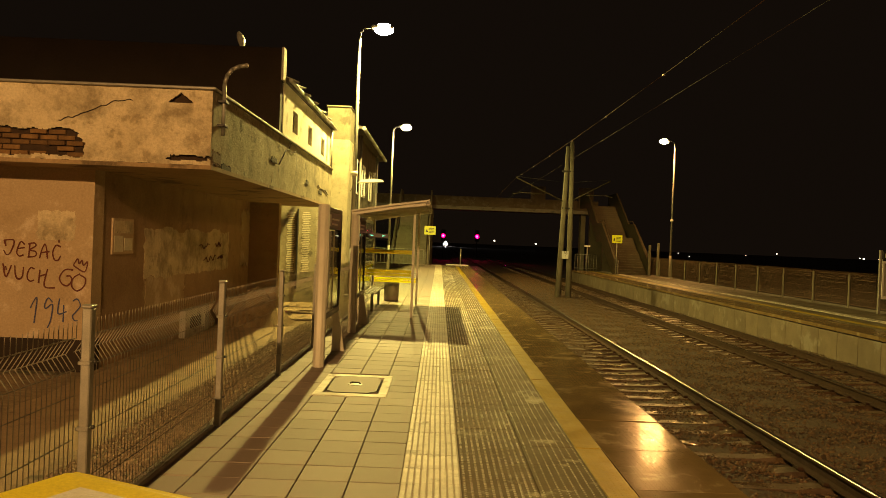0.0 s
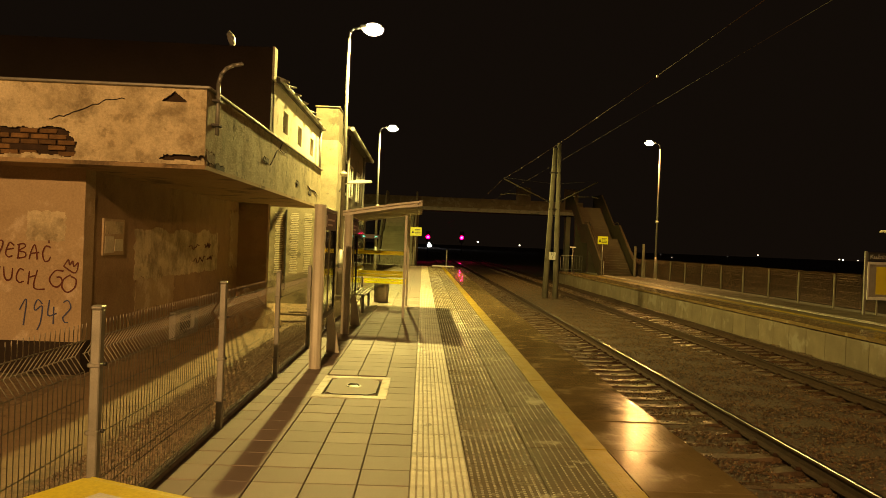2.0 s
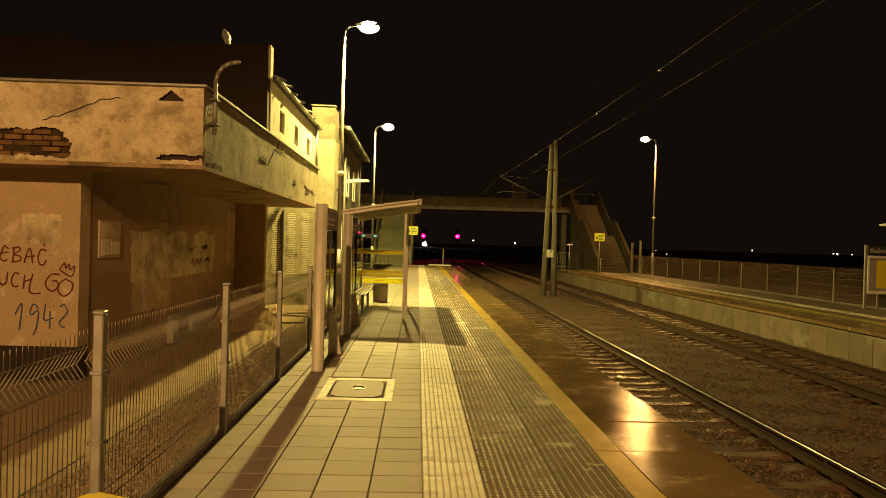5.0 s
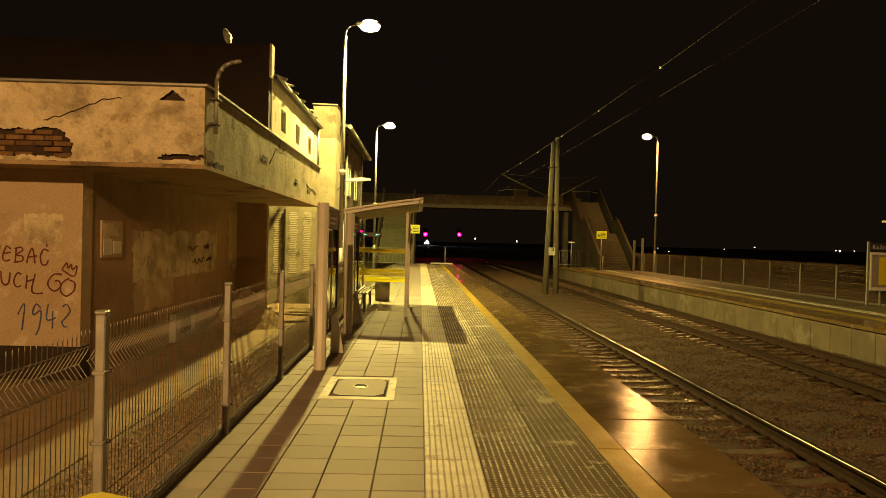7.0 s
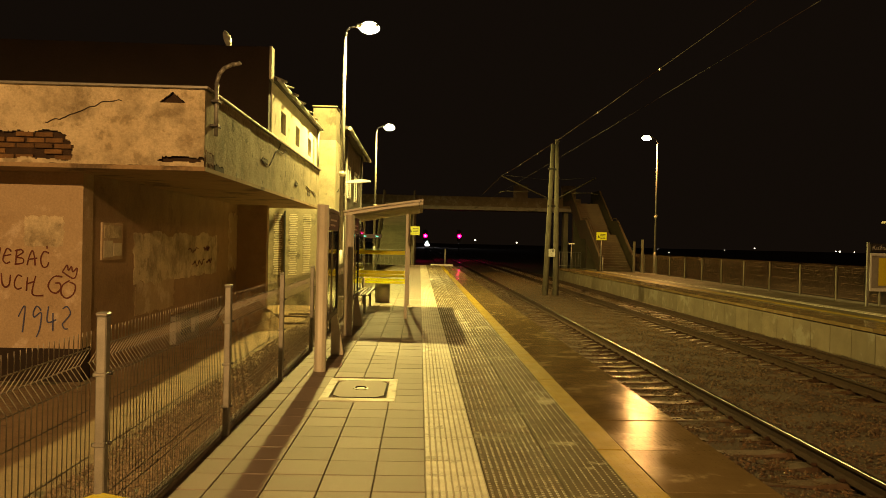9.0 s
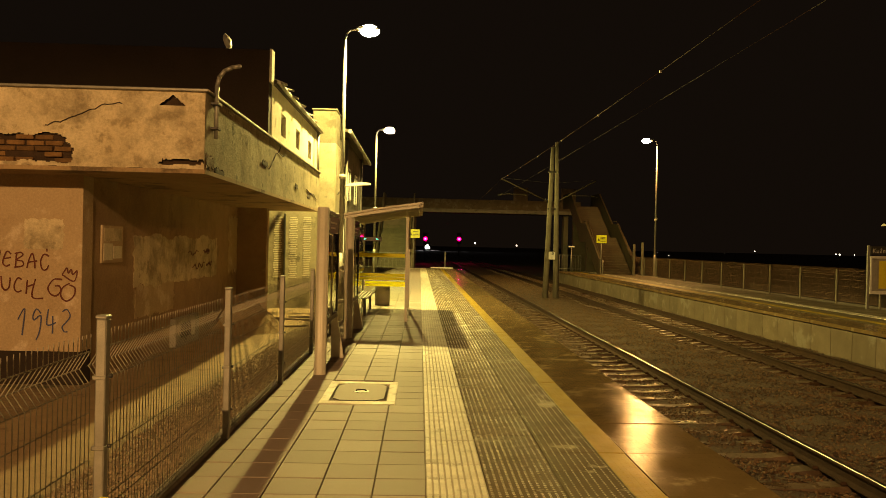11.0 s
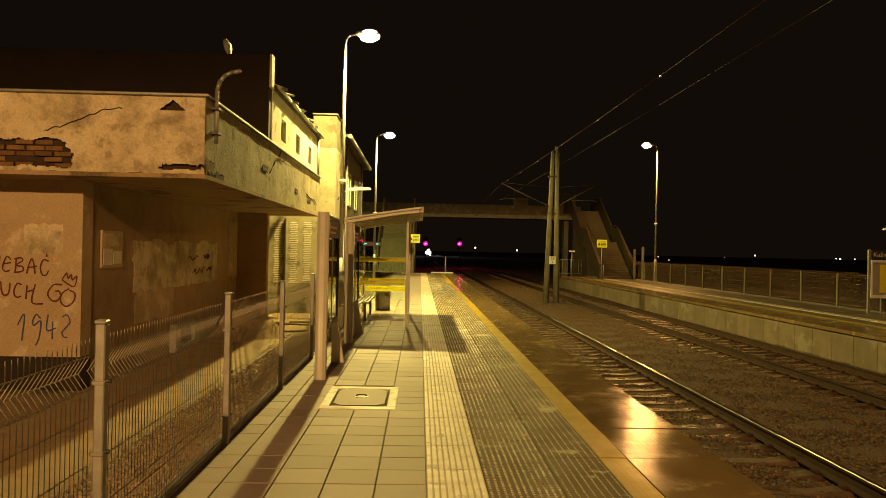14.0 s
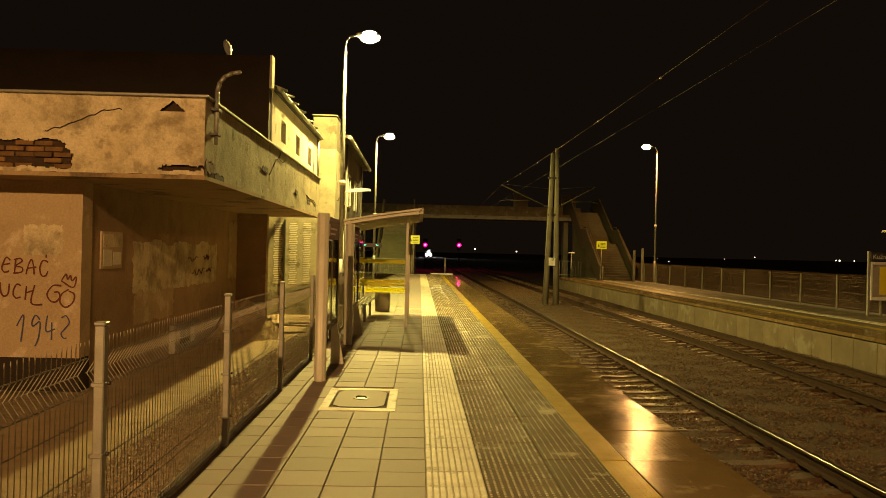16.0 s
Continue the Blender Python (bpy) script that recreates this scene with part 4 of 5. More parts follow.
def info_case(y, label):
    t = thing("information_case", -1.245, y, 0, label, "display case", "information cases")
    b = bmesh.new()
    prism_pts = [(-0.06, -0.09), (0.0, -0.115), (0.06, -0.09), (0.078, 0.0), (0.065, 0.085), (-0.065, 0.085), (-0.078, 0.0)]
    lo = [b.verts.new((x, yy, 0)) for x, yy in prism_pts]
    hi = [b.verts.new((x, yy, 2.14)) for x, yy in prism_pts]
    for i in range(7):
        b.faces.new((lo[i], lo[(i + 1) % 7], hi[(i + 1) % 7], hi[i]))
    b.faces.new(hi)
    bmesh.ops.bevel(b, geom=[e for e in b.edges if abs(e.verts[0].co.z - e.verts[1].co.z) > 1], offset=0.018, segments=3, affect="EDGES")
    for f in b.faces:
        f.smooth = abs(f.normal.z) < 0.5
    part("pillar", b, M["grey_paint"], t, "rounded grey metal pillar")
    f = bmesh.new()
    box(f, -0.05, 0.05, 0.09, 1.55, 2.06, 2.12, 0.008)
    box(f, -0.05, 0.05, 0.09, 1.55, 0.60, 0.68, 0.008)
    box(f, -0.05, 0.05, 1.48, 1.56, 0.681, 2.059, 0.008)
    part("frame", f, M["dark_steel"], t)
    head = part("header", boxed(-0.04, 0.045, 0.09, 1.475, 1.82, 2.055, 0.004), M["dark_steel"], t, "dark header band")
    ic = bmesh.new()
    box(ic, 0.046, 0.05, 0.16, 0.36, 1.86, 2.02)
    part("pictogram", ic, M["white"], head, "white square pictogram")
    for k in range(2):
        part("text_bar", boxed(0.046, 0.05, 0.45, 1.2 - 0.2 * k, 1.95 - 0.07 * k, 1.975 - 0.07 * k), M["white"], head)
    part("poster", boxed(-0.02, 0.0, 0.12, 1.46, 0.7, 1.8), M["sheet"], t, "dark timetable sheet")
    clear(part("pane", boxed(0.03, 0.036, 0.10, 0.78, 0.685, 1.81), M["glass"], t))
    clear(part("pane", boxed(0.03, 0.036, 0.80, 1.475, 0.685, 1.81), M["glass"], t))
    part("mullion", boxed(0.02, 0.045, 0.782, 0.798, 0.685, 1.81), M["grey_paint"], t)
    lg = bmesh.new()
    prism(lg, [(-0.03, 0.0), (0.16, 0.0), (0.05, 0.6), (-0.03, 0.6)], 1.46, 1.54)
    part("foot", lg, M["grey_paint"], t, "tapered grey foot")
    return t


info_case(10.06, "grey pillar information case with dark panel beside the fence")
info_case(13.95, "grey pillar information case next to the shelter")
tl = thing("departure_display", -1.06, 15.7, 1.74, "small display with two teal glowing arrows", "display")
part("housing", boxed(-0.35, 0.3, -0.03, 0.03, 0, 0.09, 0.006), M["dark_steel"], tl)
for x in (-0.02, 0.22):
    ar = bmesh.new()
    prism(ar, [(x - 0.05, 0.025), (x + 0.03, 0.045), (x - 0.05, 0.065), (x - 0.025, 0.045)], -0.036, -0.032)
    part("arrow", ar, M["green_led"], tl, "teal glowing arrow")
part("stem", rod(bmesh.new(), (-0.3, 0, -1.74), (-0.3, 0, 0), 0.02, seg=8), M["dark_steel"], tl)

# ---- waiting shelter ----
sx0, sx1, sy0, sy1 = -1.6, 0.06, 16.3, 21.3
shelter = thing("waiting_shelter", -0.8, 19.2, 0, "glass platform shelter with grey sloping roof and yellow safety bands", "shelter")


def spart(name, bm, m, label="", parent=None):
    bmesh.ops.translate(bm, vec=(0.8, -19.2, 0), verts=bm.verts[:])
    return part(name, bm, m, parent or shelter, label)


def roof_z(x):
    u = (x - sx0) / (sx1 - sx0)
    return 2.29 + 0.28 * u + 0.015 * math.sin(math.pi * u)


top = [(sx0 + (sx1 - sx0) * i / 12, roof_z(sx0 + (sx1 - sx0) * i / 12)) for i in range(13)]
spart("roof", prism(bmesh.new(), [(x, z + 0.02) for x, z in top] + [(x, z - 0.02) for x, z in reversed(top)], sy0, sy1), M["grey_paint"], "thin curved sheet roof")
for k in range(5):
    y = sy0 + 0.1 + k * (sy1 - sy0 - 0.2) / 4
    spart("rafter", prism(bmesh.new(), [(x, z - 0.021) for x, z in top] + [(x, z - 0.09) for x, z in reversed(top)], y - 0.03, y + 0.03), M["grey_paint"])
for k in range(3):
    spart("front_gutter", rod(bmesh.new(), (sx1 - 0.02 - 0.03 * k, sy0 - 0.02, 2.58 - 0.035 * k), (sx1 - 0.02 - 0.03 * k, sy1 + 0.02, 2.58 - 0.035 * k), 0.02, seg=8), M["zinc"])
for x, y in ((-0.275, 17.1), (-0.275, 20.75), (-1.48, 17.1), (-1.48, 20.75)):
    spart("post", boxed(x - 0.028, x + 0.028, y - 0.03, y + 0.03, 0, roof_z(x) - 0.03, 0.006), M["grey_paint"])
for y in (17.1, 20.75):
    clear(spart("side_pane", boxed(-1.43, -0.32, y - 0.005, y + 0.005, 0.18, 2.12), M["glass"]))
    for z0, z1 in (((0.905, 0.965), (0.975, 1.045), (1.40, 1.487)) if y < 18 else ((0.57, 0.63), (0.64, 0.70))):
        spart("safety_band", boxed(-1.43, -0.31, y - 0.014, y - 0.008, z0, z1), M["band"], "bright yellow safety band")
for k in range(3):
    y = 17.15 + k * 1.2
    clear(spart("back_pane", boxed(-1.485, -1.475, y, y + 1.15, 0.18, 2.1), M["glass"]))
    for z0, z1 in ((0.985, 1.05), (1.44, 1.49)):
        spart("safety_band", boxed(-1.473, -1.468, y, y + 1.15, z0, z1), M["band"])
bench = thing("bench", -1.26, 19.0, 0, "pale slatted bench standing against the shelter back", "bench")
for k in range(4):
    part("slat", boxed(-0.17 + 0.08 * k, -0.12 + 0.08 * k, -1.5, 1.5, 0.45, 0.48, 0.006), M["grey_paint"], bench)
for y in (-0.8, 1.2):
    lg = bmesh.new()
    box(lg, -0.19, 0.13, y - 0.03, y + 0.03, 0.41, 0.449, 0.005)
    box(lg, -0.02, 0.04, y - 0.03, y + 0.03, 0, 0.409, 0.005)
    part("leg", lg, M["zinc"], bench)
lb = thing("litter_bin", -1.0, 21.65, 0, "round concrete litter bin standing behind the shelter", "litter bin")
g = bmesh.new()
rod(g, (0, 0, 0), (0, 0, 0.74), 0.2, 0.22, 20)
part("body", g, M["tile"], lb)
part("rim", rod(bmesh.new(), (0, 0, 0.74), (0, 0, 0.8), 0.23, 0.22, 20), M["zinc"], lb)

# ---- manhole cover ----
MX0, MX1, MY0, MY1 = -1.03, -0.22, 8.17, 9.5
mh = thing("manhole_cover", (MX0 + MX1) / 2, (MY0 + MY1) / 2, 0, "rectangular concrete-framed manhole cover with a metal-edged lid", "manhole cover")
w, l = (MX1 - MX0) / 2, (MY1 - MY0) / 2
f = bmesh.new()
box(f, -w, w, -l, -l + 0.15, -0.07, 0.008, 0.006)
box(f, -w, w, l - 0.15, l, -0.07, 0.008, 0.006)
box(f, -w, -w + 0.1, -l + 0.15, l - 0.15, -0.07, 0.008, 0.006)
box(f, w - 0.1, w, -l + 0.15, l - 0.15, -0.07, 0.008, 0.006)
part("frame", f, M["guide"], mh, "pale concrete frame")
g = bmesh.new()
a, c = w - 0.125, l - 0.17
oct_ = [(-a + 0.09, -c), (a - 0.09, -c), (a, -c + 0.12), (a, c - 0.12), (a - 0.09, c), (-a + 0.09, c), (-a, c - 0.12), (-a, -c + 0.12)]
lo = [g.verts.new((x, y, -0.05)) for x, y in oct_]
hi = [g.verts.new((x, y, 0.012)) for x, y in oct_]
for i in range(8):
    g.faces.new((lo[i], lo[(i + 1) % 8], hi[(i + 1) % 8], hi[i]))
g.faces.new(hi)
lid = part("lid", g, M["tile"], mh, "worn concrete lid")
rm = bmesh.new()
for i in range(8):
    p, q = oct_[i], oct_[(i + 1) % 8]
    rod(rm, (*p, 0.009), (*q, 0.009), 0.005, seg=6)
part("lid_rim", rm, M["dark_steel"], lid, "dark metal rim")
hd = bmesh.new()
rod(hd, (0, 0, 0.012), (0, 0, 0.018), 0.09, seg=18)
part("handle_recess", hd, M["zinc"], lid)
part("handle", tube(bmesh.new(), [(-0.06, 0, 0.02), (-0.04, 0, 0.034), (0.04, 0, 0.034), (0.06, 0, 0.02)], 0.009, 6), M["dark_steel"], lid)

# ---- yellow grit bin near the fence ----
gb = thing("grit_bin", -1.09, 2.77, 0.01, "low yellow plastic grit bin with a white paper label", "grit bin", rz=-25)
g = bmesh.new()
box(g, -0.29, 0.29, -0.25, 0.25, -0.01, 0.53, 0.04)
part("body", g, M["yellow"], gb)
g = bmesh.new()
prism(g, [(-0.31, 0.54), (-0.31, 0.61), (-0.27, 0.628), (0.28, 0.632), (0.33, 0.615), (0.33, 0.54)], -0.36, 0.36, "x")
bmesh.ops.bevel(g, geom=g.edges[:], offset=0.025, segments=3, affect="EDGES")
lid = part("lid", g, M["yellow"], gb, "moulded yellow lid")
lab = part("label", boxed(-0.12, 0.14, -0.12, 0.14, 0.634, 0.637), M["white"], lid, "white paper label")

# ---- overhead line ----
MASTX, MASTY = 6.42, 37.8
mast = thing("catenary_mast", MASTX, MASTY, -0.85, "twin-leg concrete overhead line mast between the tracks", "mast")
for s, top in ((-1, 7.45), (1, 7.7)):
    g = bmesh.new()
    rod(g, (s * 0.26, 0, 0), (s * 0.10 + 0.06, 0, top), 0.15, 0.095, 10)
    part("leg", g, M["mast_concrete"], mast)
for z in (2.2, 4.4, 6.2):
    part("tie", boxed(-0.25, 0.28, -0.1, 0.1, z, z + 0.08, 0.01), M["dark_steel"], mast)
pl = part("number_plate", boxed(-0.16, 0.16, -0.2, -0.18, 1.98, 2.36, 0.004), M["white"], mast, "white plate with black digits")
text_part("18", 0.2, M["black"], pl, Matrix.Translation((0, -0.203, 2.20)) @ pose(0, 0, 0, 90, 0, 0), "digits", 0.0, "CENTER")
text_part("1", 0.2, M["black"], pl, Matrix.Translation((0, -0.203, 2.02)) @ pose(0, 0, 0, 90, 0, 0), "digits", 0.0, "CENTER")
for s, nm in ((-1, NEAR_AXIS), (1, FAR_AXIS)):
    ax = nm - MASTX
    can = part("cantilever", tube(bmesh.new(), [(s * 0.12, 0, 4.75), (ax, 0, 5.85)], 0.03, 8), M["dim_steel"], mast, "steel cantilever tube")
    part("registration_arm", tube(bmesh.new(), [(ax * 0.45, 0, 5.1), (ax * 0.9, 0, 5.12), (ax * 1.05, 0, 5.05)], 0.018, 6), M["dim_steel"], can)
    part("stay", tube(bmesh.new(), [(s * 0.12, 0, 5.7), (ax, 0, 5.9)], 0.006, 6), M["dark_steel"], can)
    for k in range(3):
        part("insulator", rod(bmesh.new(), (s * (0.2 + 0.07 * k), 0, 4.79 + 0.035 * k * 1.0), (s * (0.23 + 0.07 * k), 0, 4.805 + 0.035 * k), 0.06, seg=10), M["dark_steel"], can)


def wire(ax, z_mast, label, sag, r, mw):
    t = thing("overhead_wire", ax, 0, 0, label, "overhead wire", "overhead wires")
    pts = []
    for k in range(13):
        u = k / 12
        pts.append((0, MASTY - 60 * u, z_mast - sag * 4 * u * (1 - u)))
    part("strand", tube(bmesh.new(), pts, r, 6), mw, t)
    part("strand", tube(bmesh.new(), [(0, MASTY, z_mast), (0, 56, z_mast - sag * 0.8), (0, 75, z_mast - sag), (0, 130, z_mast)], r, 6), mw, t)
    return t


for ax in (NEAR_AXIS,):
    m = wire(ax, 5.0, "thin overhead carrying wire above the track", 0.36, 0.0055, M["rail_rust"])
    wire(ax, 4.22, "thin overhead contact wire above the track", 0.05, 0.003, M["tar"])
    for k in range(7):
        y = MASTY - 2.5 - 4.5 * k
        u = (MASTY - y) / 60
        part("clip", boxed(-0.014, 0.014, y - 0.02, y + 0.02, 4.975 - 0.36 * 4 * u * (1 - u), 5.01 - 0.36 * 4 * u * (1 - u)), M["zinc"], m)

# ---- footbridge and stairs ----
BY = 75.0
bridge = thing("footbridge", 5, BY, 0, "dim concrete footbridge spanning both tracks", "footbridge")
part("deck", boxed(-12, 10.2, -1.3, 1.3, 4.85, 5.4, 0.03), M["concrete"], bridge)
part("parapet", boxed(-12, 10.2, -1.36, -1.28, 5.2, 6.12, 0.01), M["wall_panel"], bridge, "panelled parapet")
part("parapet", boxed(-12, 10.2, 1.28, 1.36, 5.2, 6.12, 0.01), M["wall_panel"], bridge)
for x in (-5.6, 9.0):
    part("pier", boxed(x - 0.22, x + 0.22, -0.5, 0.5, -1.0, 4.849, 0.03), M["mast_concrete"], bridge)
for x in (4.45, 9.0):
    part("shield", boxed(x - 0.7, x + 0.7, -1.45, -1.37, 5.6, 7.35, 0.01), M["wall_panel"], bridge, "raised safety shield above the wires")


def stairs(x0, x1, y0, label, m):
    """A straight flight rising away along y to the footbridge, with a landing and panelled sides."""
    t = thing("staircase", (x0 + x1) / 2, y0, 0, label, "staircase", "footbridge stairs")
    w = (x1 - x0) / 2
    st = None
    for i in range(30):
        y = 0.3 * i + (1.6 if i >= 15 else 0)
        if st is None:
            o = part("step", boxed(-w + 0.14, w - 0.14, 0, 0.34, -0.02, 0.17, 0.008), m, t)
            st = o.data
        else:
            o = share("step", st, t, Matrix())
        o.matrix_basis = pose(0, y, 0.17 * i)
    part("landing", boxed(-w + 0.14, w - 0.14, 4.52, 6.1, 2.35, 2.54, 0.01), m, t)
    for s in (-1, 1):
        g = bmesh.new()
        prism(g, [(-0.15, 0), (-0.15, 1.0), (4.5, 3.6), (6.1, 3.6), (10.6, 6.2), (13.6, 6.2), (13.6, 5.0), (10.6, 4.9), (6.1, 2.2), (4.4, 2.2), (0.4, 0)], s * w - 0.06, s * w + 0.06, "x")
        part("side_panel", g, m, t, "solid sloping side panel")
        part("handrail", tube(bmesh.new(), [(s * (w - 0.12), -0.5, 0.95), (s * (w - 0.12), 0.1, 1.1), (s * (w - 0.12), 4.5, 3.75), (s * (w - 0.12), 6.1, 3.75)], 0.03, 8), M["dim_steel"], t)
        part("rail_post", rod(bmesh.new(), (s * (w - 0.12), -0.5, 0), (s * (w - 0.12), -0.5, 0.95), 0.03, seg=8), M["zinc"], t)
    for y, z in ((4.9, 2.35), (10.2, 4.7)):
        part("support", boxed(-w + 0.2, w - 0.2, y, y + 0.5, -1.0, z, 0.02), m, t)
    return t


stairs(12.15, 14.5, 52.3, "dim brown stairs climbing from the opposite platform to the footbridge", M["dim_steel"])
stairs(-3.2, -0.55, 57.5, "lamp-lit concrete stairs climbing to the footbridge", M["mast_concrete"])


def yellow_sign(x, y, z, w, h, label):
    t = thing("warning_sign", x, y, 0, label, "sign", "yellow platform signs")
    part("post", rod(bmesh.new(), (0, 0.03, -0.02), (0, 0.03, z + h), 0.035, seg=10), M["zinc"], t)
    p = part("plate", boxed(-w / 2, w / 2, -0.02, 0, z, z + h, 0.004), M["sign_yellow"], t, "bright yellow plate")
    for k in range(4):
        part("text_bar", boxed(-w * 0.12, w * 0.38, -0.026, -0.022, z + h * (0.2 + 0.17 * k), z + h * (0.26 + 0.17 * k)), M["dark_steel"], p)
    tr = bmesh.new()
    prism(tr, [(-w * 0.38, z + h * 0.3), (-w * 0.18, z + h * 0.3), (-w * 0.28, z + h * 0.7)], -0.026, -0.022)
    part("pictogram", tr, M["dark_steel"], p)
    return t


yellow_sign(-0.42, 56.3, 2.2, 0.82, 0.62, "yellow warning sign on a post by the lit stairs")
yellow_sign(12.1, 51.6, 2.1, 0.68, 0.52, "yellow warning sign on a post by the opposite stairs")

# ---- platform ends, railings ----


def railing(x0, x1, y, h, n, label):
    t = thing("railing", x0, y, 0, label, "railing")
    for z in (h, h * 0.15):
        part("rail", rod(bmesh.new(), (0, 0, z), (x1 - x0, 0, z), 0.022, seg=8), M["zinc"], t)
    b = None
    for i in range(n + 1):
        x = (x1 - x0) * i / n
        if b is None:
            b = part("baluster", rod(bmesh.new(), (0, 0, 0), (0, 0, h), 0.014, seg=6), M["zinc"], t)
        else:
            share("baluster", b.data, t, pose(x, 0, 0))
    return t


railing(-4.4, -0.75, 52.0, 1.15, 14, "grey steel railing in front of the stairs")
railing(10.4, 12.0, 57.6, 1.2, 8, "thin steel railing at the end of the opposite platform")
ep = thing("end_barrier", 1.2, 57.6, 0, "slim barrier post with white edge bar at the platform end", "barrier")
part("post", rod(bmesh.new(), (0.7, 0, 0), (0.7, 0, 1.25), 0.05, seg=10), M["zinc"], ep)
part("bar", boxed(-0.35, 1.3, -0.05, 0.05, 0.0, 0.09, 0.01), M["white"], ep)
sl = thing("short_lamp", 11.2, 57.2, 0, "short unlit T-shaped post on the platform end", "post")
part("post", rod(bmesh.new(), (0, 0, 0), (0, 0, 1.85), 0.04, seg=8), M["zinc"], sl)
part("cross_bar", boxed(-0.22, 0.22, -0.05, 0.05, 1.78, 1.88, 0.01), M["white"], sl)
for x, h in ((14.2, 2.05), (14.75, 2.2)):
    gp = thing("gate_post", x, 51.2, 0, "pale square gate post beside the stairs", "post", "gate posts")
    part("post", boxed(-0.07, 0.07, -0.07, 0.07, 0, h, 0.012), M["mast_concrete"], gp)

# ---- notice board on the opposite platform ----
nbX, nbY = 14.05, 24.05
nb = thing("station_board", nbX, nbY, -0.03, "station notice board with name sign and lit yellow timetable", "notice board")
for x in (0.03, 1.0, 2.0):
    part("post", boxed(x - 0.035, x + 0.035, -0.035, 0.035, 0, 2.03 if x < 0.5 else 1.8, 0.006), M["zinc"], nb)
fr = bmesh.new()
box(fr, 0.07, 1.97, -0.06, -0.036, 1.62, 1.70, 0.005)
box(fr, 0.07, 1.97, -0.06, -0.036, 0.50, 0.60, 0.005)
box(fr, 0.07, 0.13, -0.06, -0.036, 0.601, 1.619, 0.005)
box(fr, 1.9, 1.97, -0.06, -0.036, 0.601, 1.619, 0.005)
part("frame", fr, M["white"], nb, "white painted frame")
part("backing", boxed(0.131, 1.899, -0.03, -0.01, 0.601, 1.619), M["concrete"], nb)
part("timetable", boxed(0.36, 0.95, -0.04, -0.034, 0.68, 1.55), M["yellow"], nb, "yellow timetable sheet")
part("timetable", boxed(1.05, 1.7, -0.04, -0.034, 0.68, 1.55), M["white"], nb)
sg = part("name_sign", boxed(0.07, 2.6, -0.07, -0.036, 1.74, 2.0, 0.005), M["dark_steel"], nb, "dark name sign with white letters")
text_part("Kuźnia Racib", 0.19, M["white"], sg, Matrix.Translation((0.12, -0.073, 1.80)) @ pose(0, 0, 0, 90, 0, 0), "lettering")
rfb = thing("shelter_roof", 15.62, 25.4, 0, "grey sloping shelter roof on posts on the opposite platform", "shelter")
prf = bmesh.new()
prism(prf, [(-0.95, 2.62), (-0.9, 2.69), (1.6, 2.4), (1.6, 2.33)], -1.9, -1.0)
part("roof", prf, M["grey_paint"], rfb)
for y in (-1.7, -1.2):
    part("post", boxed(0.9, 0.98, y, y + 0.08, -0.03, 2.42, 0.006), M["zinc"], rfb)

# ---- signals, far lights ----


def signal(x, y, z, label):
    t = thing("railway_signal", x, y, -1.0, label, "railway signal", "red signals")
    part("mast", rod(bmesh.new(), (0, 0.2, 0), (0, 0.2, z + 1.9), 0.07, seg=10), M["dark_steel"], t)
    part("head", boxed(-0.35, 0.35, 0, 0.14, z + 0.2, z + 2.0, 0.05), M["dark_steel"], t)
    # A wide weakly glowing disc imitates the glare halo round the lens.
    part("lens_rim", rod(bmesh.new(), (0, -0.03, z + 1.0), (0, 0.0, z + 1.0), 0.36, seg=20), M["signal_halo"], t, "pink glowing disc for the lens glare")
    g = bmesh.new()
    bmesh.ops.create_uvsphere(g, u_segments=16, v_segments=8, radius=0.17)
    bmesh.ops.transform(g, matrix=Matrix.LocRotScale((0, -0.04, z + 1.0), None, (1, 0.3, 1)), verts=g.verts[:])
    part("lens", g, M["signal_glow"], t, "glowing magenta-red lens")
    # Hood added to keep the lens glow off the ground below.
    hd = bmesh.new()
    for i in range(20):
        a0, a1 = i * math.pi / 10, (i + 1) * math.pi / 10
        p = [(0.40 * math.cos(a), yy, z + 1.0 + 0.40 * math.sin(a)) for a, yy in ((a0, 0), (a1, 0), (a1, -0.6), (a0, -0.6))]
        hd.faces.new([hd.verts.new(q) for q in p])
    bmesh.ops.remove_doubles(hd, verts=hd.verts[:], dist=0.001)
    h = part("hood", hd, M["black"], t)
    h.modifiers.new("thick", "SOLIDIFY").thickness = 0.02
    return t


signal(0.88, 125, 2.72, "railway signal showing red beside the near track")
signal(6.3, 125, 2.80, "railway signal showing red between the tracks")


def far_light(u, v, size, y=420.0):
    x, z = u / 1380 * y, 1.68 + v / 1380 * y
    t = thing("distant_lamp", x, y, -1.0, "tiny distant lamp glowing on the dark horizon", "lamp", "distant lamps")
    part("post", rod(bmesh.new(), (0, 0, 0), (0, 0, z + 1.0), 0.06, seg=6), M["dark_steel"], t)
    g = bmesh.new()
    bmesh.ops.create_icosphere(g, subdivisions=2, radius=size)
    bmesh.ops.translate(g, vec=(0, 0, z + 1.0), verts=g.verts[:])
    part("bulb", g, M["far_glow"], t, "glowing bulb")


for u, v, s in ((98, 6, 0.75), (172, 3.2, 0.75), (57, -13, 0.45), (83, -12, 0.35), (66, -10, 0.3), (292, 2, 0.6), (300, -1, 0.4), (445, -9, 0.55), (600, 2.5, 0.6),
                (748, 0.5, 0.6), (755, 0, 0.8), (782, 0, 0.5), (545, -2, 0.3), (425, -3, 0.3)):
    far_light(u, v, s * 0.62)

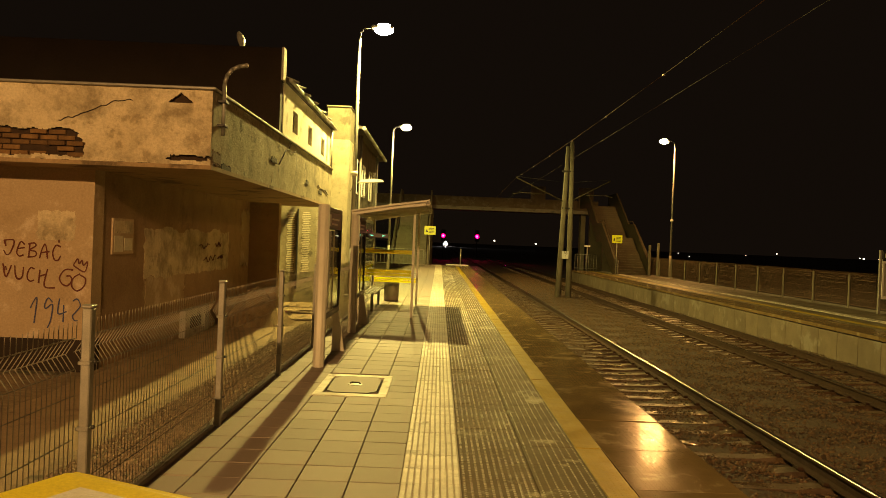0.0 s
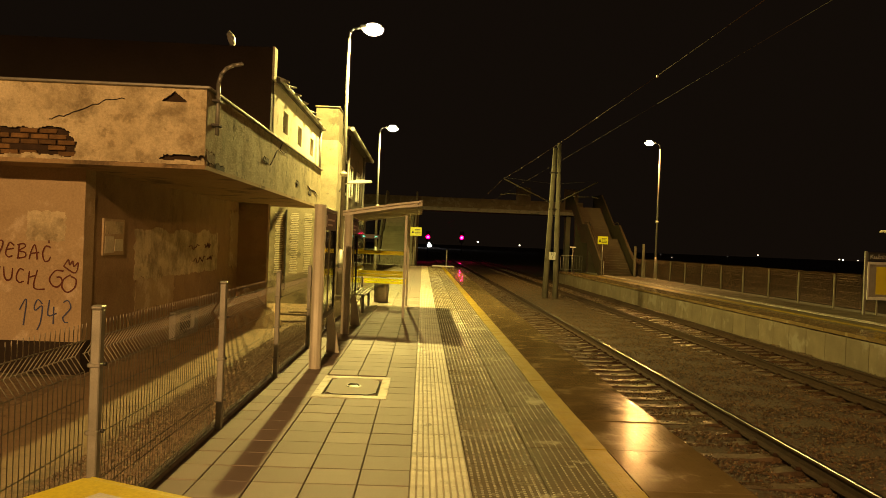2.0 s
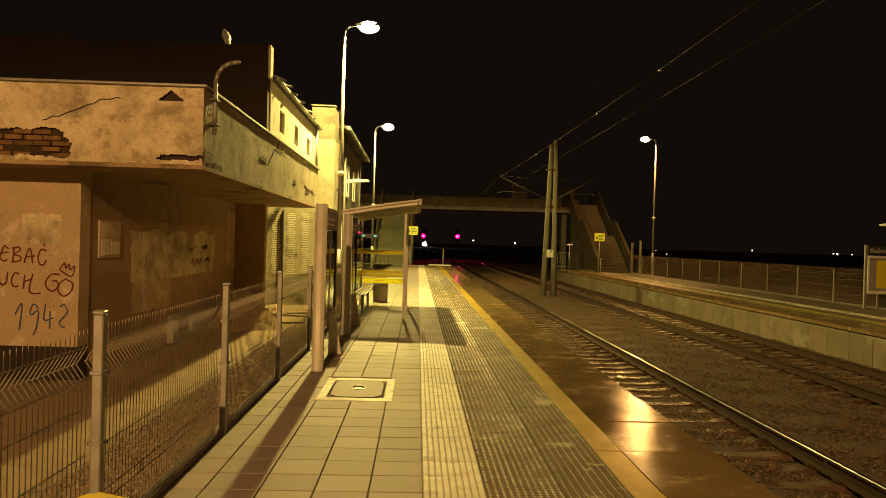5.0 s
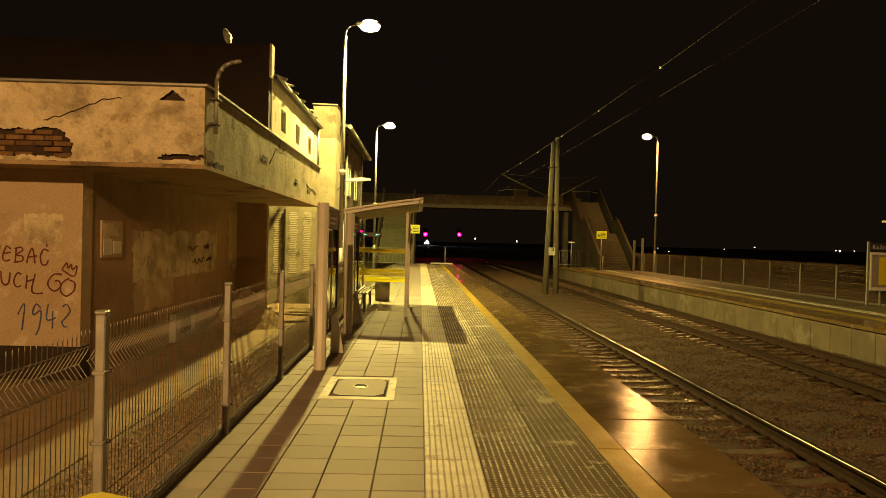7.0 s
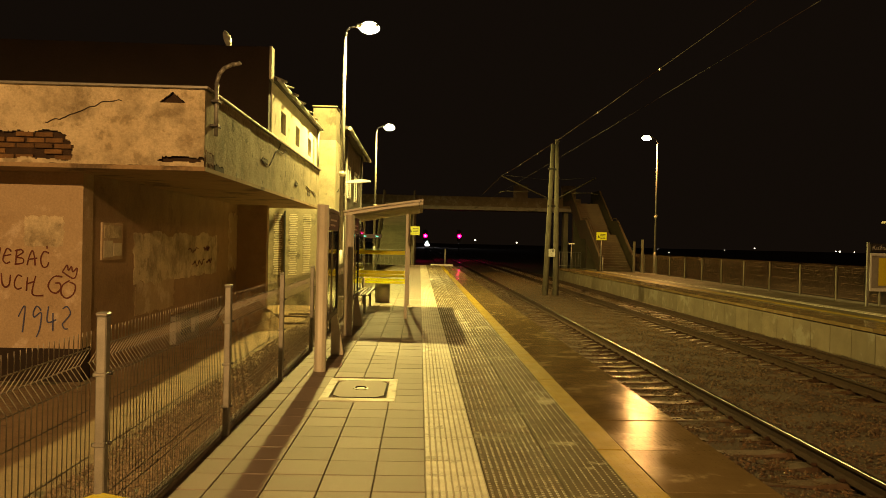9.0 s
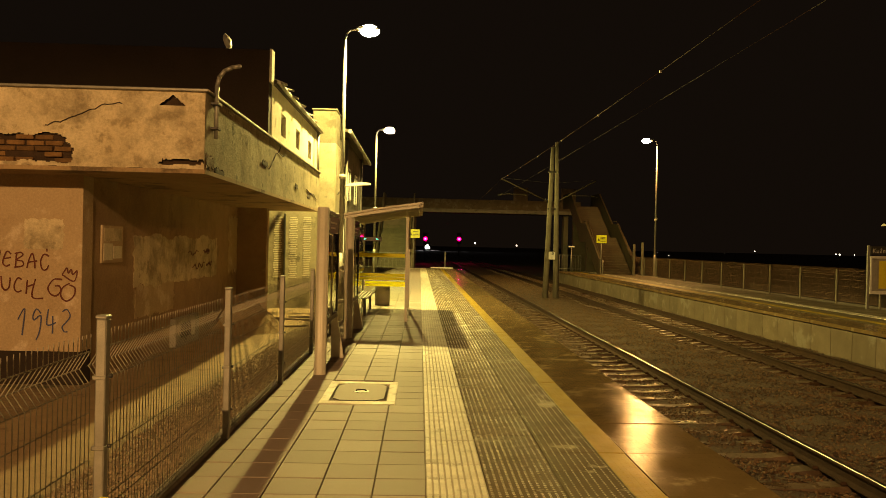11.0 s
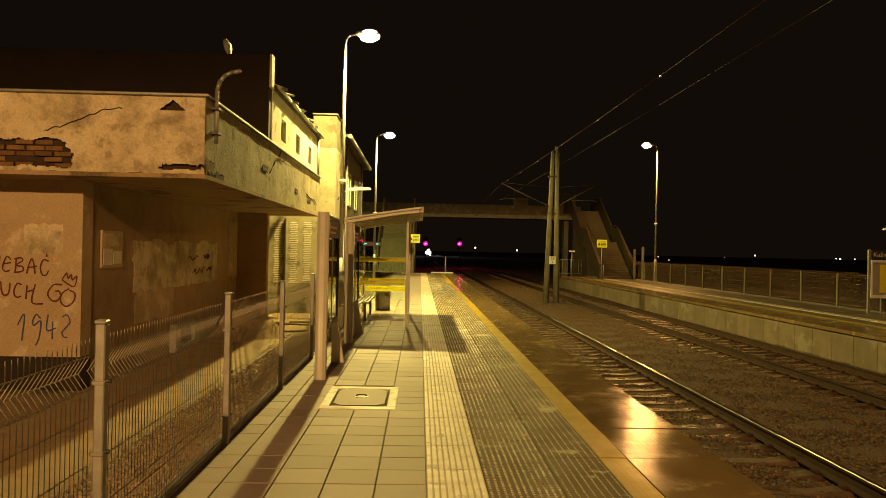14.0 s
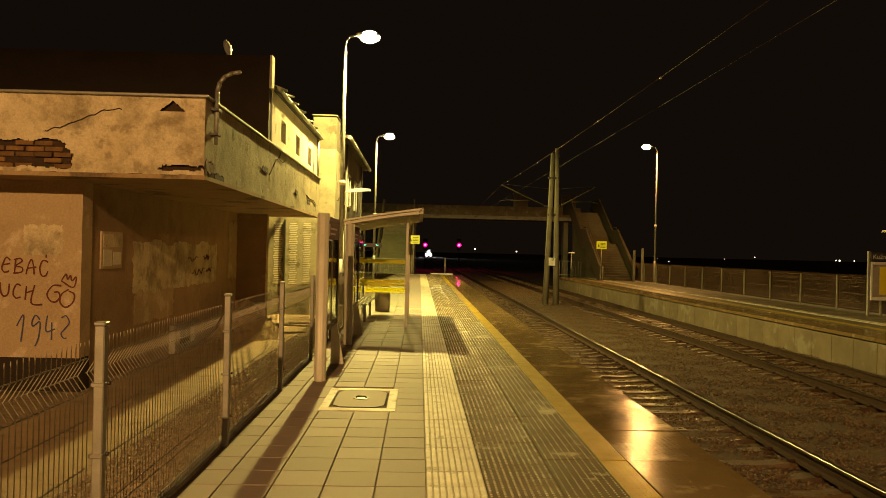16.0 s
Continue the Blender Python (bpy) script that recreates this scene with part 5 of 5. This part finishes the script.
# ---- approaching train ----
train = thing("train", NEAR_AXIS, 470, RAIL_Z, "dark distant train with three glaring white headlights", "train")
g = bmesh.new()
prism(g, [(0, 0.5), (0.0, 1.9), (0.5, 3.4), (1.2, 3.9), (40, 3.9), (40, 0.5)], -1.4, 1.4, "x")
part("body", g, M["dark_steel"], train)
part("windscreen", boxed(-1.15, 1.15, -0.02, 0.3, 2.05, 2.7, 0.02, m=None), M["window_glass"], train)
for x, z, r in ((-0.7, 1.05, 0.5), (0.7, 1.05, 0.5), (0.1, 2.3, 0.42)):
    g = bmesh.new()
    bmesh.ops.create_uvsphere(g, u_segments=14, v_segments=8, radius=r)
    bmesh.ops.transform(g, matrix=Matrix.LocRotScale((x, -0.06, z), None, (1, 0.4, 1)), verts=g.verts[:])
    part("headlight", g, M["head_glow"], train, "glaring white headlight")
for y in (2.5, 5.0, 16, 18.5, 24, 26.5, 36, 38.5):
    g = bmesh.new()
    for x in (-0.75, 0.75):
        rod(g, (x - 0.07, y, 0.46), (x + 0.07, y, 0.46), 0.46, seg=16)
    rod(g, (-0.7, y, 0.46), (0.7, y, 0.46), 0.08, seg=8)
    part("wheelset", g, M["rail_rust"], train)

# ---- paving pieces ----
TP, RP = 0.366, 0.368
cols = [0.078 - TP * (i + 0.5) + 0.006 for i in range(5)]
tile_me = boxed(-TP / 2 + 0.004, TP / 2 - 0.004, -RP / 2 + 0.006, RP / 2 - 0.006, -0.07, 0, 0.004)
tile = part("tile", tile_me, M["tile"], platform)
tile_me = tile.data
first, far_v, far_f = True, [], []
for r in range(-38, 138):
    y = 7.06 + RP * (r + 0.5)
    if y > P_END - 0.2:
        break
    for x in cols:
        if MX0 - 0.02 < x < MX1 + 0.02 and MY0 - 0.02 < y < MY1 + 0.05:
            continue
        if 2.2 < y < 24.0:
            m = pose(x, y, random.uniform(-0.0025, 0.0015), random.uniform(-0.25, 0.25), random.uniform(-0.25, 0.25), 0)
            if first:
                tile.matrix_basis, first = m, False
            else:
                share("tile", tile_me, platform, m)
        else:
            o = len(far_v)
            a, b = TP / 2 - 0.004, RP / 2 - 0.004
            for z in (-0.07, 0):
                far_v += [(x - a, y - b, z), (x + a, y - b, z), (x + a, y + b, z), (x - a, y + b, z)]
            far_f += [(o + 4, o + 5, o + 6, o + 7), (o, o + 1, o + 5, o + 4), (o + 1, o + 2, o + 6, o + 5), (o + 2, o + 3, o + 7, o + 6), (o + 3, o, o + 4, o + 7)]
ob = raw_mesh("far_tiles", far_v, far_f, M["tile"])
ob.parent = platform
tagged(ob, kind="stuff")


def ribbed():
    b = boxed(0.004, 0.431, 0.003, RP - 0.003, -0.07, 0, 0.003)
    for k in range(9):
        x = 0.027 + 0.0468 * k
        old = set(b.faces)
        prism(b, [(x - 0.0185, 0.0), (x - 0.0155, 0.010), (x + 0.0155, 0.010), (x + 0.0185, 0.0)], 0.003, RP - 0.003)
        for f in set(b.faces) - old:
            f.material_index = 1
    return b


def studded(x0, x1, length, step, r, h, tops=0, along=None):
    """A slab with rows of small domed studs."""
    b = boxed(x0 + 0.003, x1 - 0.003, 0.003, length - 0.003, -0.07, 0, 0.003)
    nxx, nyy = int((x1 - x0) / step), int(length / (along or step))
    for i in range(nxx):
        for j in range(nyy):
            cx, cy = x0 + (i + 0.5) * (x1 - x0) / nxx, (j + 0.5) * length / nyy
            lo = [b.verts.new((cx + r * math.cos(a), cy + r * math.sin(a), 0)) for a in (0.785, 2.356, 3.927, 5.498)]
            hi = [b.verts.new((cx + 0.62 * r * math.cos(a), cy + 0.62 * r * math.sin(a), h)) for a in (0.785, 2.356, 3.927, 5.498)]
            for k in range(4):
                b.faces.new((lo[k], lo[(k + 1) % 4], hi[(k + 1) % 4], hi[k]))
            b.faces.new(hi)
            for f in {f for v in lo + hi for f in v.link_faces}:
                f.material_index, f.smooth = tops, True
    return b


def lay(name, bm, material, y0, pitch, n, x=0.0, parent=None):
    parent = parent or platform
    a = part(name, bm, material, parent)
    a.matrix_basis = pose(x, y0, 0)
    for i in range(1, n):
        share(name, a.data, parent, pose(x, y0 + pitch * i, random.uniform(-0.002, 0.001), random.uniform(-0.12, 0.12), random.uniform(-0.06, 0.06), 0))


y0 = 7.06 - 36 * RP
lay("guide_slab", ribbed(), (M["guide_base"], M["guide"]), y0, RP, 173, 0.078)
SL = 1.105
y0 = 6.39 - 12 * SL
n = int((P_END - y0) / SL)
lay("studded_slab", studded(0.511, 1.05, SL / 2, 0.049, 0.014, 0.004, 1, 0.04), (M["stud"], M["stud_top"]), y0, SL / 2, 2 * n)
lay("studded_slab", studded(1.051, 1.515, SL / 2, 0.052, 0.010, 0.003, 1, 0.04), (M["stud"], M["stud_top"]), y0, SL / 2, 2 * n)
lay("line_slab", studded(1.516, 1.74, SL, 0.04, 0.007, 0.0015), M["yellow_line"], y0, SL, n)
eb = studded(1.742, EDGE - 0.012, SL, 0.045, 0.013, 0.0007)
prism(eb, [(EDGE - 0.0149, -0.0), (EDGE + 0.0, -0.012), (EDGE, -0.10), (EDGE - 0.0149, -0.10)], 0.003, SL - 0.003)
lay("edge_slab", eb, M["edge"], y0, SL, n)
part("guide_branch", boxed(-1.6, 0.53, 55.6, 56.05, -0.02, 0.006), M["guide"], platform)

# opposite platform: face panels, edge slabs, lines
PP = 0.95
lay("face_panel", boxed(0, 0.1, 0.006, PP - 0.006, -0.80, -0.115, 0.008), M["wall_panel"], -4.0, PP, 65, FAR_EDGE + 0.02, far_platform)
lay("edge_slab", boxed(-0.03, 0.97, 0.005, PP - 0.005, -0.09, 0.0, 0.008), M["edge"], -4.0, PP, 65, FAR_EDGE, far_platform)
part("yellow_line", boxed(11.35, 11.6, -10, P_END, -0.05, 0.004), M["yellow_line"], far_platform)
part("guide_line", boxed(12.3, 12.7, -10, P_END, -0.05, 0.006), M["wet_guide"], far_platform)
lay("paving_slab", boxed(0, 0.268, 0.004, PP - 0.004, -0.05, 0.0, 0.004), M["far_paving"], -4.0, PP, 65, 11.076, far_platform)
lay("paving_slab", boxed(0, 0.685, 0.004, PP - 0.004, -0.05, 0.0, 0.004), M["far_paving"], -4.0, PP, 65, 11.607, far_platform)
lay("paving_slab", boxed(0, 1.7, 0.004, PP - 0.004, -0.05, 0.0, 0.004), M["far_paving"], -4.0, PP, 65, 12.71, far_platform)


def motions():
    walk(train, [(t, pose(NEAR_AXIS, y, RAIL_Z)) for t, y in
                 ((0, 470), (3.5, 456), (7, 440), (9.2, 421), (11.5, 398), (13.7, 367), (16, 334))])


motions()
